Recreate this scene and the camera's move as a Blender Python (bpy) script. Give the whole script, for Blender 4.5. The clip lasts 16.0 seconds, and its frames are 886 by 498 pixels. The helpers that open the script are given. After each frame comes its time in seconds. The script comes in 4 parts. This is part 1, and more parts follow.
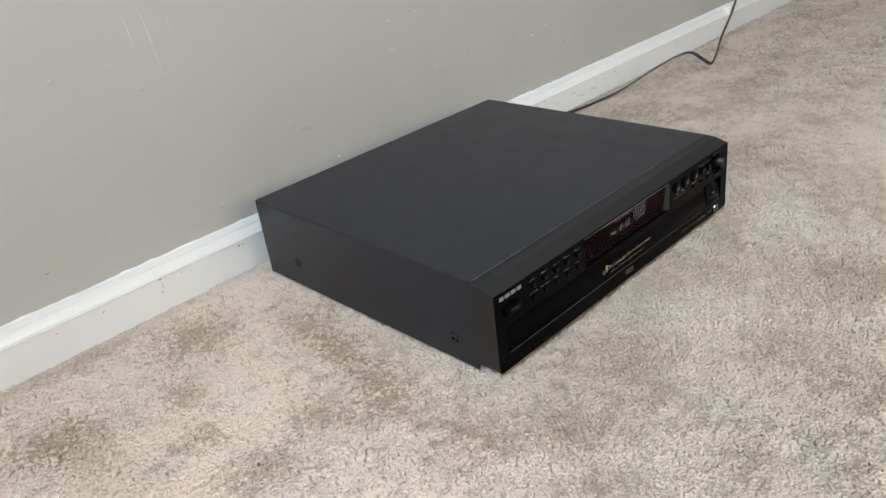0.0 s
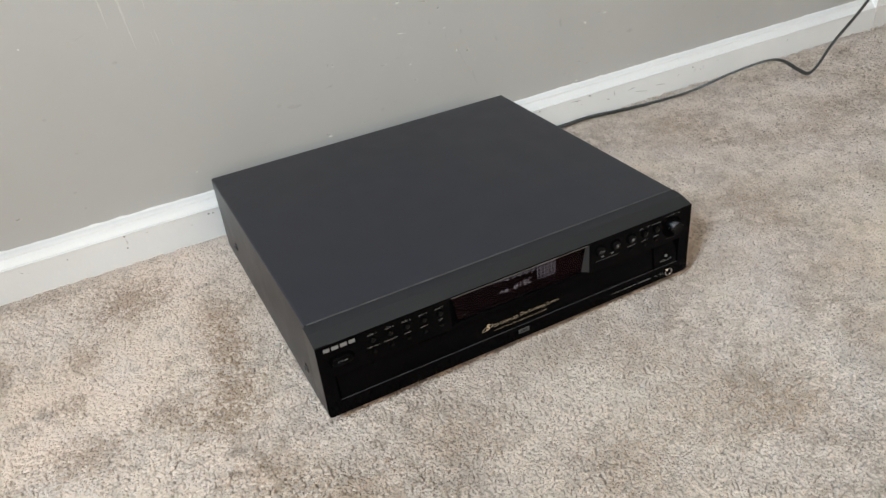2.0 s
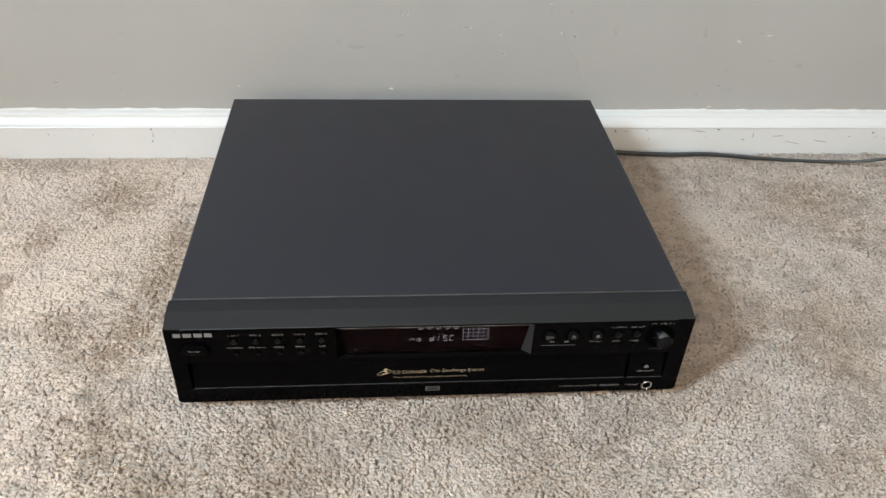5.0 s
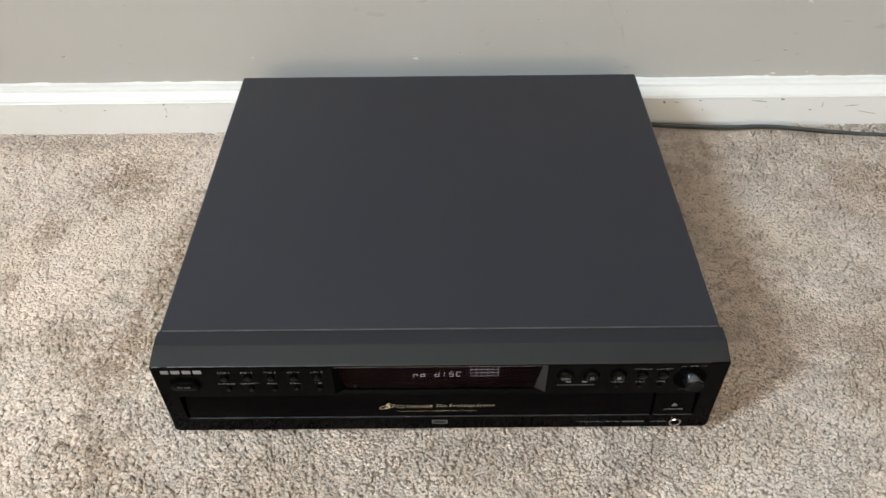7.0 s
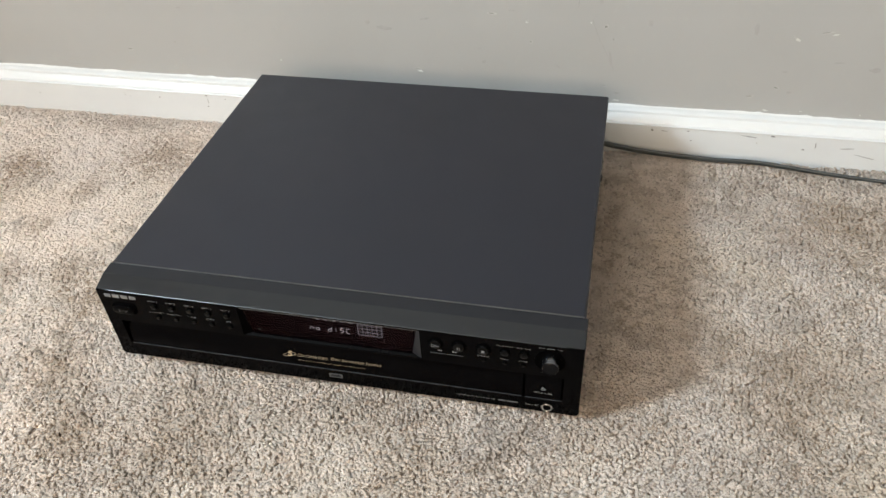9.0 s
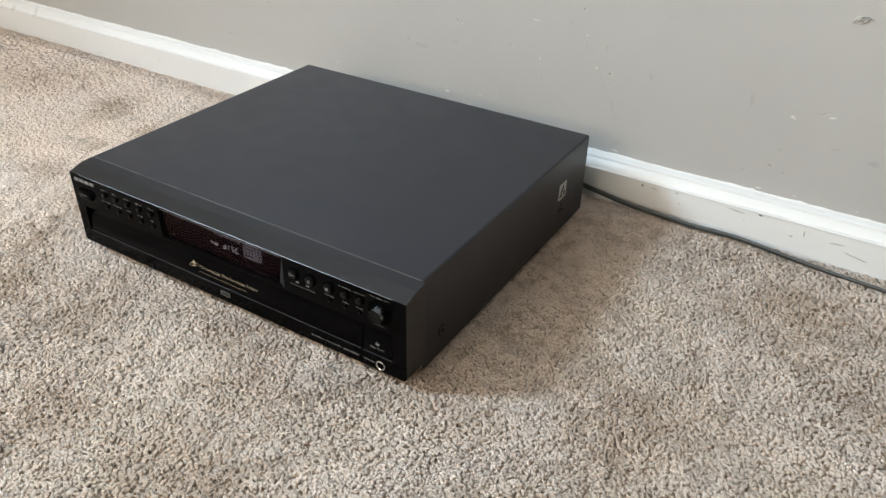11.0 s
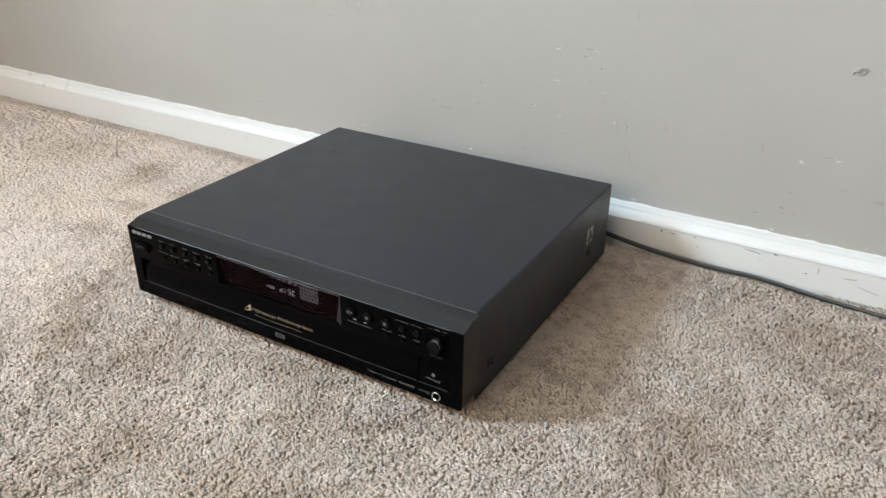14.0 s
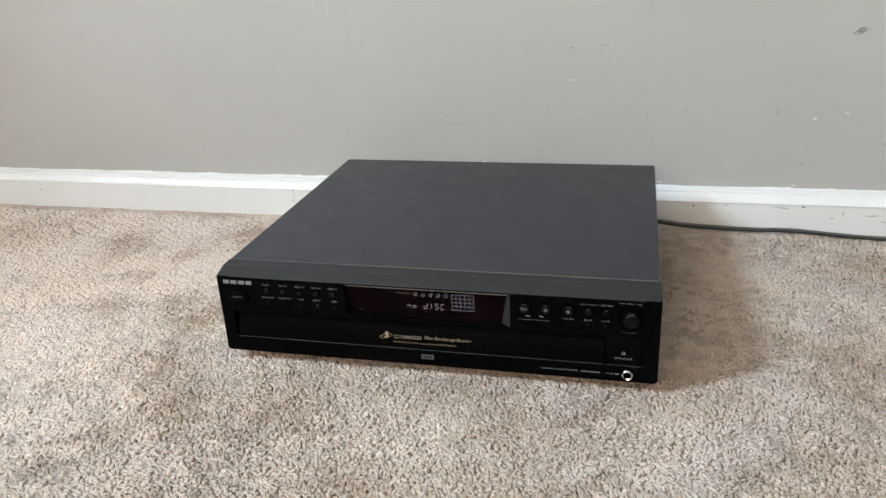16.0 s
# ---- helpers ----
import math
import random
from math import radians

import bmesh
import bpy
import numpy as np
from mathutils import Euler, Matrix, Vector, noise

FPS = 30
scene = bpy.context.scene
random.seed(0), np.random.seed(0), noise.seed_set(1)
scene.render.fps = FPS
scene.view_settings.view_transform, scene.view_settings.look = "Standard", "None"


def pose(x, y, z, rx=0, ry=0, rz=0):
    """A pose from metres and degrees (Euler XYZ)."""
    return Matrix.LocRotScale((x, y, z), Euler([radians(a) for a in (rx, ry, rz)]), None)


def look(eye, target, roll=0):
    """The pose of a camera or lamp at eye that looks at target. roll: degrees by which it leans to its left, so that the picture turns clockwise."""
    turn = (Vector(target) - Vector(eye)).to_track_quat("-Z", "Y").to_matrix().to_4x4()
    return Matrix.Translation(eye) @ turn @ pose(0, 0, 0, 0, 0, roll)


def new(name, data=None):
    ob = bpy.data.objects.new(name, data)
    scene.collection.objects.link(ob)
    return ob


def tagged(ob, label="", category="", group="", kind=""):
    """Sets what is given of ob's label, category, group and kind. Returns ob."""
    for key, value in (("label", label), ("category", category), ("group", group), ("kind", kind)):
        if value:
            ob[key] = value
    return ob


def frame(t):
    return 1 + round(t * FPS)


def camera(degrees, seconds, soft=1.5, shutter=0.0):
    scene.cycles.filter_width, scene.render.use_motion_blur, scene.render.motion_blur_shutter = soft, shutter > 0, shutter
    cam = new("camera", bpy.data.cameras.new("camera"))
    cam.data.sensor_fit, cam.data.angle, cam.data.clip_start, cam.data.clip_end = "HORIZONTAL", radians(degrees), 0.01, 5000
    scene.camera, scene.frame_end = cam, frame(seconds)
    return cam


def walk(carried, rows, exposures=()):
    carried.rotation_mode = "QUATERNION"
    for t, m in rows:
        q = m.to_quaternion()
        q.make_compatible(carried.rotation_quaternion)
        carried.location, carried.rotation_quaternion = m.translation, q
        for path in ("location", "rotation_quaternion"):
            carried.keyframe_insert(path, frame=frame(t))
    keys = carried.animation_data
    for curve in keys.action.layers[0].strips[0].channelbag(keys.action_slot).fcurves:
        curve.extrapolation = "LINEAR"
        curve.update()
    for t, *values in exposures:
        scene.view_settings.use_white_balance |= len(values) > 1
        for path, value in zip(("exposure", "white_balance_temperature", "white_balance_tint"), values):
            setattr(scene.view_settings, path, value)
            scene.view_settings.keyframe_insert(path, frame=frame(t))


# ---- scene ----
cam = camera(59.6, 16.0, soft=1.52)
PATH = [
    (0, (-0.63, -0.409, 0.45), (0.554, 0.919, -0.465), -7.7),
    (0.5, (-0.565, -0.426, 0.469), (0.55, 0.933, -0.485), -6.9),
    (0.7, (-0.545, -0.433, 0.466), (0.544, 0.94, -0.499), -6.4),
    (1, (-0.492, -0.456, 0.48), (0.517, 0.959, -0.51), -6.2),
    (1.5, (-0.409, -0.51, 0.501), (0.452, 0.969, -0.534), -6.0),
    (2, (-0.325, -0.532, 0.522), (0.377, 1.003, -0.55), -6.0),
    (2.5, (-0.239, -0.54, 0.525), (0.323, 1.033, -0.576), -4.8),
    (3, (-0.182, -0.547, 0.506), (0.266, 1.053, -0.607), -2.1),
    (3.5, (-0.136, -0.528, 0.501), (0.225, 1.075, -0.639), 0.1),
    (4, (-0.088, -0.501, 0.501), (0.2, 1.103, -0.659), 1.1),
    (4.5, (-0.046, -0.469, 0.508), (0.151, 1.116, -0.697), 1.2),
    (4.7, (-0.046, -0.465, 0.513), (0.141, 1.122, -0.69), 2.3),
    (6.8, (0.004, -0.349, 0.554), (0.0, 1.087, -0.838), -0.7),
    (7, (0.005, -0.348, 0.555), (-0.001, 1.083, -0.842), -0.7),
    (7.5, (0.01, -0.351, 0.556), (-0.022, 1.083, -0.838), -1.3),
    (8, (0.045, -0.361, 0.562), (-0.049, 1.075, -0.826), -2.1),
    (8.5, (0.123, -0.395, 0.568), (-0.089, 1.058, -0.79), -3.1),
    (9, (0.211, -0.417, 0.555), (-0.163, 1.054, -0.748), -3.4),
    (9.5, (0.287, -0.426, 0.532), (-0.248, 1.046, -0.712), -2.7),
    (10, (0.361, -0.429, 0.507), (-0.306, 1.039, -0.677), -1.2),
    (10.2, (0.396, -0.425, 0.499), (-0.318, 1.039, -0.662), -0.4),
    (12.3, (0.559, -0.415, 0.449), (-0.428, 1.036, -0.51), 2.1),
    (12.5, (0.56, -0.418, 0.446), (-0.429, 1.043, -0.496), 2.3),
    (13, (0.562, -0.431, 0.452), (-0.422, 1.044, -0.473), 2.1),
    (13.5, (0.532, -0.462, 0.462), (-0.421, 1.039, -0.455), 1.6),
    (14, (0.481, -0.497, 0.469), (-0.411, 1.043, -0.444), 0.6),
    (14.5, (0.415, -0.54, 0.467), (-0.391, 1.056, -0.43), -0.6),
    (15, (0.326, -0.578, 0.462), (-0.375, 1.083, -0.405), -1.9),
    (15.2, (0.291, -0.587, 0.446), (-0.368, 1.102, -0.398), -2.3),
    (15.5, (0.245, -0.604, 0.436), (-0.343, 1.122, -0.387), -2.8),
    (16, (0.182, -0.626, 0.409), (-0.279, 1.158, -0.368), -3.0),
]
walk(cam, [(t, look(eye, target, roll)) for t, eye, target, roll in PATH],
     exposures=[(0, -0.20, 6420, 10), (2, -0.15, 6420, 10), (4.5, -0.07, 6420, 10), (7, 0.06, 6600, 10), (9.5, 0.06, 6520, 10), (12.5, 0.10, 6280, 9), (16, 0.0, 6270, 10)])

# ---- light -------------------------------------------------------------------
world = bpy.data.worlds.new("sky")
scene.world = world
world.use_nodes = True
wn, wl = world.node_tree.nodes, world.node_tree.links
sky = wn.new("ShaderNodeTexSky")
sky.sky_type, sky.sun_disc, sky.sun_elevation, sky.sun_rotation = "NISHITA", False, radians(42), radians(160)
wl.new(sky.outputs[0], wn["Background"].inputs[0])
wn["Background"].inputs[1].default_value = 0.08


def window_light(name, at, target, wide, high, watts, colour):
    """A lamp in an opening of an unseen wall."""
    data = bpy.data.lights.new(name, "AREA")
    data.shape, data.size, data.size_y, data.energy, data.color = "RECTANGLE", wide, high, watts, colour
    ob = new(name, data)
    ob.matrix_world = look(at, target)
    return ob


LEFT, RIGHT, SOUTH, NORTH, TOP = -1.55, 4.2, -2.9, 0.46, 2.44
WIN1 = (-1.28, -0.84, 1.36, 2.08)   # y0, y1, z0, z1 in the west wall
WIN2 = (-1.45, 0.75, 0.80, 2.10)     # x0, x1, z0, z1 in the south wall
window_light("opening_lamp", (LEFT - 0.075, -1.06, 1.72), (1, -1.06, 1.72), 0.42, 0.70, 174, (0.71, 0.87, 1.0))
# warm fill lamp, added with its unseen south window
window_light("opening_lamp", (-0.35, SOUTH - 0.05, 1.45), (-0.35, 0, 1.45), 2.1, 1.2, 79, (1.0, 0.81, 0.59))

# ---- materials ---------------------------------------------------------------


class Nodes:
    """A short hand for node materials."""

    def __init__(self, name, rough=0.5, metal=0.0, spec=0.5):
        self.mat = bpy.data.materials.new(name)
        self.mat.use_nodes = True
        self.tree = self.mat.node_tree
        self.out = self.tree.nodes["Material Output"]
        self.bsdf = self.tree.nodes["Principled BSDF"]
        self.put("Roughness", rough), self.put("Metallic", metal), self.put("Specular IOR Level", spec)

    def add(self, kind, **values):
        n = self.tree.nodes.new("ShaderNode" + kind)
        for k, v in values.items():
            n.inputs[k].default_value = v
        return n

    def link(self, a, b):
        self.tree.links.new(a, b)

    def put(self, name, v):
        if isinstance(v, bpy.types.NodeSocket):
            self.link(v, self.bsdf.inputs[name])
        else:
            self.bsdf.inputs[name].default_value = v

    def where(self):
        return self.add("TexCoord").outputs["Object"]

    def noise(self, scale, detail=3.0, rough=0.55, stretch=None):
        n = self.add("TexNoise", Scale=scale, Detail=detail, Roughness=rough)
        v = self.where()
        if stretch:
            m = self.add("Mapping")
            m.inputs["Scale"].default_value = stretch
            self.link(v, m.inputs[0])
            v = m.outputs[0]
        self.link(v, n.inputs["Vector"])
        return n.outputs[0]

    def ramp(self, f, lo, hi, a, b):
        r = self.add("MapRange")
        self.link(f, r.inputs[0])
        for k, v in zip((1, 2, 3, 4), (lo, hi, a, b)):
            r.inputs[k].default_value = v
        return r.outputs[0]

    def mix(self, f, a, b, how="MIX"):
        n = self.tree.nodes.new("ShaderNodeMix")
        n.data_type, n.blend_type = "RGBA", how
        for k, v in ((0, f), (6, a), (7, b)):
            if isinstance(v, bpy.types.NodeSocket):
                self.link(v, n.inputs[k])
            else:
                n.inputs[k].default_value = v if k == 0 else (*v, 1)
        return n.outputs[2]

    def bump(self, f, strength, distance):
        b = self.add("Bump", Strength=strength, Distance=distance)
        self.link(f, b.inputs["Height"])
        self.put("Normal", b.outputs[0])


def paint_like(name, colour, second, scale, rough, bump_scale, bump, metal=0.0, spec=0.5, fine=None, spread=0.06):
    m = Nodes(name, rough, metal, spec)
    f = m.ramp(m.noise(scale, 4), 0.3, 0.7, 0, 1)
    c = m.mix(f, colour, second)
    if fine:
        c = m.mix(m.ramp(m.noise(fine, 2), 0.35, 0.65, 0, 0.5), c, tuple(0.8 * x for x in colour))
    m.put("Base Color", c)
    m.put("Roughness", m.ramp(m.noise(scale * 2.3, 3), 0.3, 0.7, rough - spread, rough + spread))
    if bump:
        m.bump(m.noise(bump_scale, 2), 0.6, bump)
    return m.mat


def carpet_like(name, tuft, rough=0.75, spec=0.12, thin_share=0.50):
    m = Nodes(name, rough, 0, spec)
    light, dark, brown = (0.935, 0.826, 0.731), (0.475, 0.394, 0.320), (0.43, 0.305, 0.200)
    g = m.add("NewGeometry").outputs["Random Per Island"]
    patches = m.ramp(m.noise(9.0, 9, 0.72, (1.0, 1.4, 1.0)), 0.44, 0.66, 0, 0.52)
    if tuft:
        # each yarn takes the light or the dark tone, more of them dark in patches
        a = m.add("Math")
        a.operation = "ADD"
        s = m.add("Math")
        s.operation = "ADD"
        m.link(patches, s.inputs[0]), m.link(m.ramp(m.noise(62, 4, 0.65), 0.38, 0.62, -0.28, 0.28), s.inputs[1])
        m.link(s.outputs[0], a.inputs[0]), m.link(m.ramp(g, 0, 1, -0.22, 0.22), a.inputs[1])
        patches = m.ramp(a.outputs[0], 0.12, 0.80, 0.0, 1.0)
    # the carpet's west-to-east loss of light is put into its colour
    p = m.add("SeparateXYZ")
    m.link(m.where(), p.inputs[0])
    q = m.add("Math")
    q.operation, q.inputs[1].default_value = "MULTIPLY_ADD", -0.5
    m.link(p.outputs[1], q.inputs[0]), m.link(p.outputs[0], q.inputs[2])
    falloff_and_patches = m.add("Math")
    falloff_and_patches.operation = "ADD"
    m.link(m.ramp(q.outputs[0], -0.50, -0.08, -0.28, 0.46), falloff_and_patches.inputs[0])
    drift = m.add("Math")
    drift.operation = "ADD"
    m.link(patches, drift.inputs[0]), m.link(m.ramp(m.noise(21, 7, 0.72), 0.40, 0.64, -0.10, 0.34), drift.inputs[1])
    m.link(drift.outputs[0], falloff_and_patches.inputs[1])
    c = m.mix(m.ramp(falloff_and_patches.outputs[0], 0, 1, 0, 1), light, dark)
    # greyer and yellower drifts
    c = m.mix(m.ramp(m.noise(5.5, 5, 0.65), 0.40, 0.66, 0, 0.50), c, (0.86, 0.80, 0.765))
    c = m.mix(m.ramp(m.noise(3.1, 5, 0.65), 0.50, 0.72, 0, 0.45), c, (0.84, 0.735, 0.60))
    # brown spots, each at its place
    for x, y, rx, ry, amount in BROWN_SPOTS:
        v = m.add("Mapping")
        v.inputs["Location"].default_value = (-x / rx, -y / ry, 0)
        v.inputs["Scale"].default_value = (1 / rx, 1 / ry, 0)
        m.link(m.where(), v.inputs[0])
        d = m.add("VectorMath")
        d.operation = "LENGTH"
        m.link(v.outputs[0], d.inputs[0])
        a = m.add("Math")
        a.operation = "ADD"
        m.link(d.outputs["Value"], a.inputs[0])
        m.link(m.ramp(m.noise(110, 5, 0.75), 0.30, 0.70, -1.0, 1.0), a.inputs[1])
        b = m.add("Math")
        b.operation = "ADD"
        m.link(a.outputs[0], b.inputs[0]), m.link(m.ramp(g, 0, 1, -0.75, 0.75), b.inputs[1])
        c = m.mix(m.ramp(b.outputs[0], 0.40, 1.20, amount, 0.0), c, brown)
    if tuft:
        m.bump(m.noise(1500, 2), 0.5, 0.0006)
        thin = m.add("BsdfTranslucent")
        both = m.add("MixShader", Fac=thin_share)
        m.link(c, thin.inputs[0]), m.link(m.bsdf.outputs[0], both.inputs[1]), m.link(thin.outputs[0], both.inputs[2])
        m.link(both.outputs[0], m.out.inputs[0])
    else:
        # the plain sheet is darkened to stand in for the pile's own shade
        c = m.mix(0.72, c, (0.345, 0.296, 0.250))
        m.bump(m.noise(420, 2), 1.0, 0.003)
    m.put("Base Color", c)
    return m.mat


# brown spots: x, y, half widths, strength
BROWN_SPOTS = [(-0.352, 0.334, 0.044, 0.040, 0.66), (-0.415, 0.249, 0.016, 0.026, 0.55), (-0.433, 0.172, 0.016, 0.020, 0.50), (-0.425, 0.092, 0.030, 0.026, 0.55), (-0.261, 0.242, 0.026, 0.040, 0.60),
          (-0.269, 0.176, 0.024, 0.040, 0.65), (-0.280, 0.106, 0.026, 0.034, 0.60), (-0.298, 0.069, 0.032, 0.028, 0.60), (-0.346, 0.108, 0.026, 0.026, 0.50), (-0.276, -0.024, 0.034, 0.026, 0.45),
          (-0.446, 0.406, 0.060, 0.022, 0.42), (-0.222, -0.087, 0.036, 0.026, 0.42), (-0.532, 0.288, 0.034, 0.030, 0.65), (-0.515, 0.250, 0.018, 0.050, 0.36), (-0.011, -0.179, 0.036, 0.028, 0.36), (0.118, -0.166, 0.060, 0.040, 0.36),
          (0.309, -0.175, 0.036, 0.024, 0.40), (0.158, -0.210, 0.040, 0.026, 0.36), (-0.116, -0.073, 0.046, 0.036, 0.34), (0.255, 0.005, 0.050, 0.036, 0.32), (0.374, -0.084, 0.040, 0.030, 0.30), (0.431, 0.289, 0.042, 0.046, 0.36),
          (0.478, 0.332, 0.040, 0.030, 0.32), (0.384, 0.043, 0.036, 0.034, 0.26), (-0.722, 0.287, 0.090, 0.050, 0.30), (0.398, 0.093, 0.050, 0.036, 0.30), (0.015, -0.028, 0.040, 0.024, 0.26), (0.087, -0.071, 0.040, 0.034, 0.30), (0.620, 0.200, 0.070, 0.030, 0.36)]

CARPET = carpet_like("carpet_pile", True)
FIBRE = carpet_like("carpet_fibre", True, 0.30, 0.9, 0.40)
BACKING = carpet_like("carpet_sheet_shaded", False)


def wall_like():
    m = Nodes("greige_wall_paint", 0.55, 0, 0.35)
    a, b = (0.325, 0.322, 0.308), (0.300, 0.297, 0.284)
    c = m.mix(m.ramp(m.noise(3.0, 5), 0.35, 0.7, 0, 1), a, b)
    c = m.mix(m.ramp(m.noise(38, 4), 0.56, 0.75, 0, 0.12), c, (0.33, 0.315, 0.29))
    m.put("Base Color", c)
    m.put("Roughness", m.ramp(m.noise(7, 3), 0.3, 0.7, 0.42, 0.62))
    m.bump(m.noise(330, 3), 0.22, 0.0004)
    return m.mat


WALL = wall_like()
# tan and umber are chosen for the light that unseen walls throw back
TAN = paint_like("bounce_warming_tan", (0.38, 0.30, 0.22), (0.35, 0.275, 0.20), 3, 0.6, 330, 0.0005)
UMBER = paint_like("bounce_dimming_umber", (0.10, 0.085, 0.07), (0.085, 0.07, 0.06), 3, 0.6, 330, 0.0005)
TRIM = paint_like("white_trim_paint", (0.580, 0.590, 0.588), (0.545, 0.555, 0.552), 5, 0.33, 160, 0.0004)
CAULK = paint_like("white_caulk", (0.66, 0.66, 0.65), (0.60, 0.60, 0.59), 40, 0.45, 300, 0.0004)
CEILING = paint_like("ceiling_paint", (0.52, 0.50, 0.465), (0.49, 0.47, 0.44), 2, 0.8, 120, 0.001)
CHIP = paint_like("bare_plaster", (0.56, 0.55, 0.53), (0.40, 0.395, 0.375), 200, 0.8, 900, 0.0004)
SCUFF = paint_like("grey_scuff_and_dent_shade", (0.165, 0.16, 0.152), (0.22, 0.217, 0.205), 160, 0.7, 600, 0.0002)
FAINT = paint_like("faint_scuff", (0.262, 0.258, 0.246), (0.305, 0.297, 0.285), 160, 0.6, 600, 0.0002)
DARK = paint_like("dark_scuff", (0.09, 0.085, 0.08), (0.17, 0.16, 0.15), 200, 0.7, 600, 0.0002)
RIDGE = paint_like("raised_scratch", (0.375, 0.37, 0.352), (0.345, 0.338, 0.322), 90, 0.5, 600, 0.0003)

COVER = paint_like("satin_black_steel", (0.0125, 0.0136, 0.0198), (0.0113, 0.0123, 0.0180), 12, 0.38, 2600, 0.00008, spec=0.39, fine=700, spread=0.03)
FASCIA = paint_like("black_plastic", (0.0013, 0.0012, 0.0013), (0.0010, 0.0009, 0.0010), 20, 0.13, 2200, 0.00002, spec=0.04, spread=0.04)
# lit copies of the black plastic: the facets' light is put into colour and gloss
FACET = paint_like("lit_black_plastic", (0.0100, 0.0104, 0.0114), (0.0086, 0.0090, 0.0100), 20, 0.34, 2200, 0.00004, spec=0.42, spread=0.03)
RISER = paint_like("dimmer_lit_black_plastic", (0.0090, 0.0098, 0.0125), (0.0080, 0.0086, 0.0112), 20, 0.36, 2200, 0.00004, spec=0.34, spread=0.03)
GLOSS = paint_like("gloss_black_plastic", (0.002, 0.002, 0.002), (0.0015, 0.0015, 0.0015), 20, 0.07, 900, 0, spec=0.14, spread=0.03)
# the shade of recesses is put into this black, which also serves as print
POCKET = paint_like("recess_shade_and_print_black", (0.0008, 0.0008, 0.0008), (0.0006, 0.0006, 0.0006), 20, 0.55, 900, 0, spec=0.01)
KNOB = paint_like("anodised_dark_metal", (0.003, 0.003, 0.0033), (0.0025, 0.0025, 0.0027), 60, 0.16, 900, 0, spec=0.10, spread=0.03)
KNOBSIDE = paint_like("turned_dark_metal", (0.16, 0.165, 0.175), (0.12, 0.124, 0.132), 60, 0.24, 900, 0, metal=1.0, spread=0.04)
SCREW = paint_like("black_zinc", (0.035, 0.035, 0.037), (0.022, 0.022, 0.024), 300, 0.32, 900, 0, metal=0.5)
CHROME = paint_like("chrome", (0.72, 0.72, 0.72), (0.60, 0.60, 0.61), 300, 0.16, 900, 0, metal=1.0, spread=0.04)
RUBBER = paint_like("black_rubber", (0.022, 0.024, 0.024), (0.032, 0.034, 0.034), 60, 0.5, 700, 0.0002)
CORD = paint_like("grey_black_cord", (0.026, 0.031, 0.031), (0.038, 0.043, 0.043), 40, 0.40, 700, 0.0001)
GREYPRINT = paint_like("grey_print", (0.20, 0.20, 0.20), (0.16, 0.16, 0.16), 900, 0.5, 900, 0)
BRANDPRINT = paint_like("silver_print", (0.145, 0.145, 0.143), (0.12, 0.12, 0.12), 900, 0.5, 900, 0)
DIMPRINT = paint_like("dim_print", (0.06, 0.06, 0.06), (0.045, 0.045, 0.045), 900, 0.5, 900, 0)
GOLDPRINT = paint_like("gold_print", (0.33, 0.268, 0.19), (0.28, 0.227, 0.161), 900, 0.4, 900, 0)
ORANGEPRINT = paint_like("orange_print", (0.52, 0.40, 0.26), (0.46, 0.35, 0.22), 900, 0.4, 900, 0)
LIP = paint_like("seam_highlight", (0.11, 0.113, 0.117), (0.06, 0.062, 0.065), 55, 0.35, 900, 0, metal=0.4)
LEDGE = paint_like("ledge_highlight", (0.042, 0.042, 0.044), (0.014, 0.014, 0.015), 70, 0.22, 900, 0)
SYMPRINT = paint_like("symbol_print", (0.12, 0.12, 0.12), (0.09, 0.09, 0.09), 900, 0.5, 900, 0)
STICKER = paint_like("sticker_paper", (0.46, 0.46, 0.44), (0.38, 0.38, 0.37), 300, 0.6, 900, 0)
FRAMEW = paint_like("window_frame_paint", (0.8, 0.8, 0.79), (0.74, 0.74, 0.73), 12, 0.4, 200, 0.0003)


def lit_like(name, colour, strength):
    m = Nodes(name, 0.5)
    m.put("Base Color", (0.1, 0.1, 0.1, 1))
    m.put("Emission Color", (*colour, 1))
    m.put("Emission Strength", strength)
    return m.mat


LIT = lit_like("display_segment", (0.86, 0.98, 1.0), 1.7)
LITDIM = lit_like("display_grid", (0.78, 0.93, 1.0), 1.2)
VFD = paint_like("display_back", (0.0030, 0.0014, 0.0019), (0.0022, 0.0010, 0.0014), 60, 0.5, 300, 0, spec=0.05)


def filter_like():
    """A dark red filter pane."""
    m = Nodes("red_filter_pane", 0.06)
    clear = m.add("BsdfTransparent")
    clear.inputs[0].default_value = (0.40, 0.35, 0.36, 1)
    gloss = m.add("BsdfGlossy", Roughness=0.01)
    gloss.inputs[0].default_value = (0.26, 0.165, 0.19, 1)
    fres = m.add("Fresnel", IOR=1.55)
    mixer = m.add("MixShader")
    m.link(fres.outputs[0], mixer.inputs[0]), m.link(clear.outputs[0], mixer.inputs[1]), m.link(gloss.outputs[0], mixer.inputs[2])
    m.link(mixer.outputs[0], m.out.inputs[0])
    return m.mat


FILTER = filter_like()


def clear_like():
    m = Nodes("clear_tint")
    clear = m.add("BsdfTransparent")
    clear.inputs[0].default_value = (0.62, 0.55, 0.56, 1)
    m.link(clear.outputs[0], m.out.inputs[0])
    return m.mat


CLEAR = clear_like()

# ---- building helpers ----------------------------------------------------------


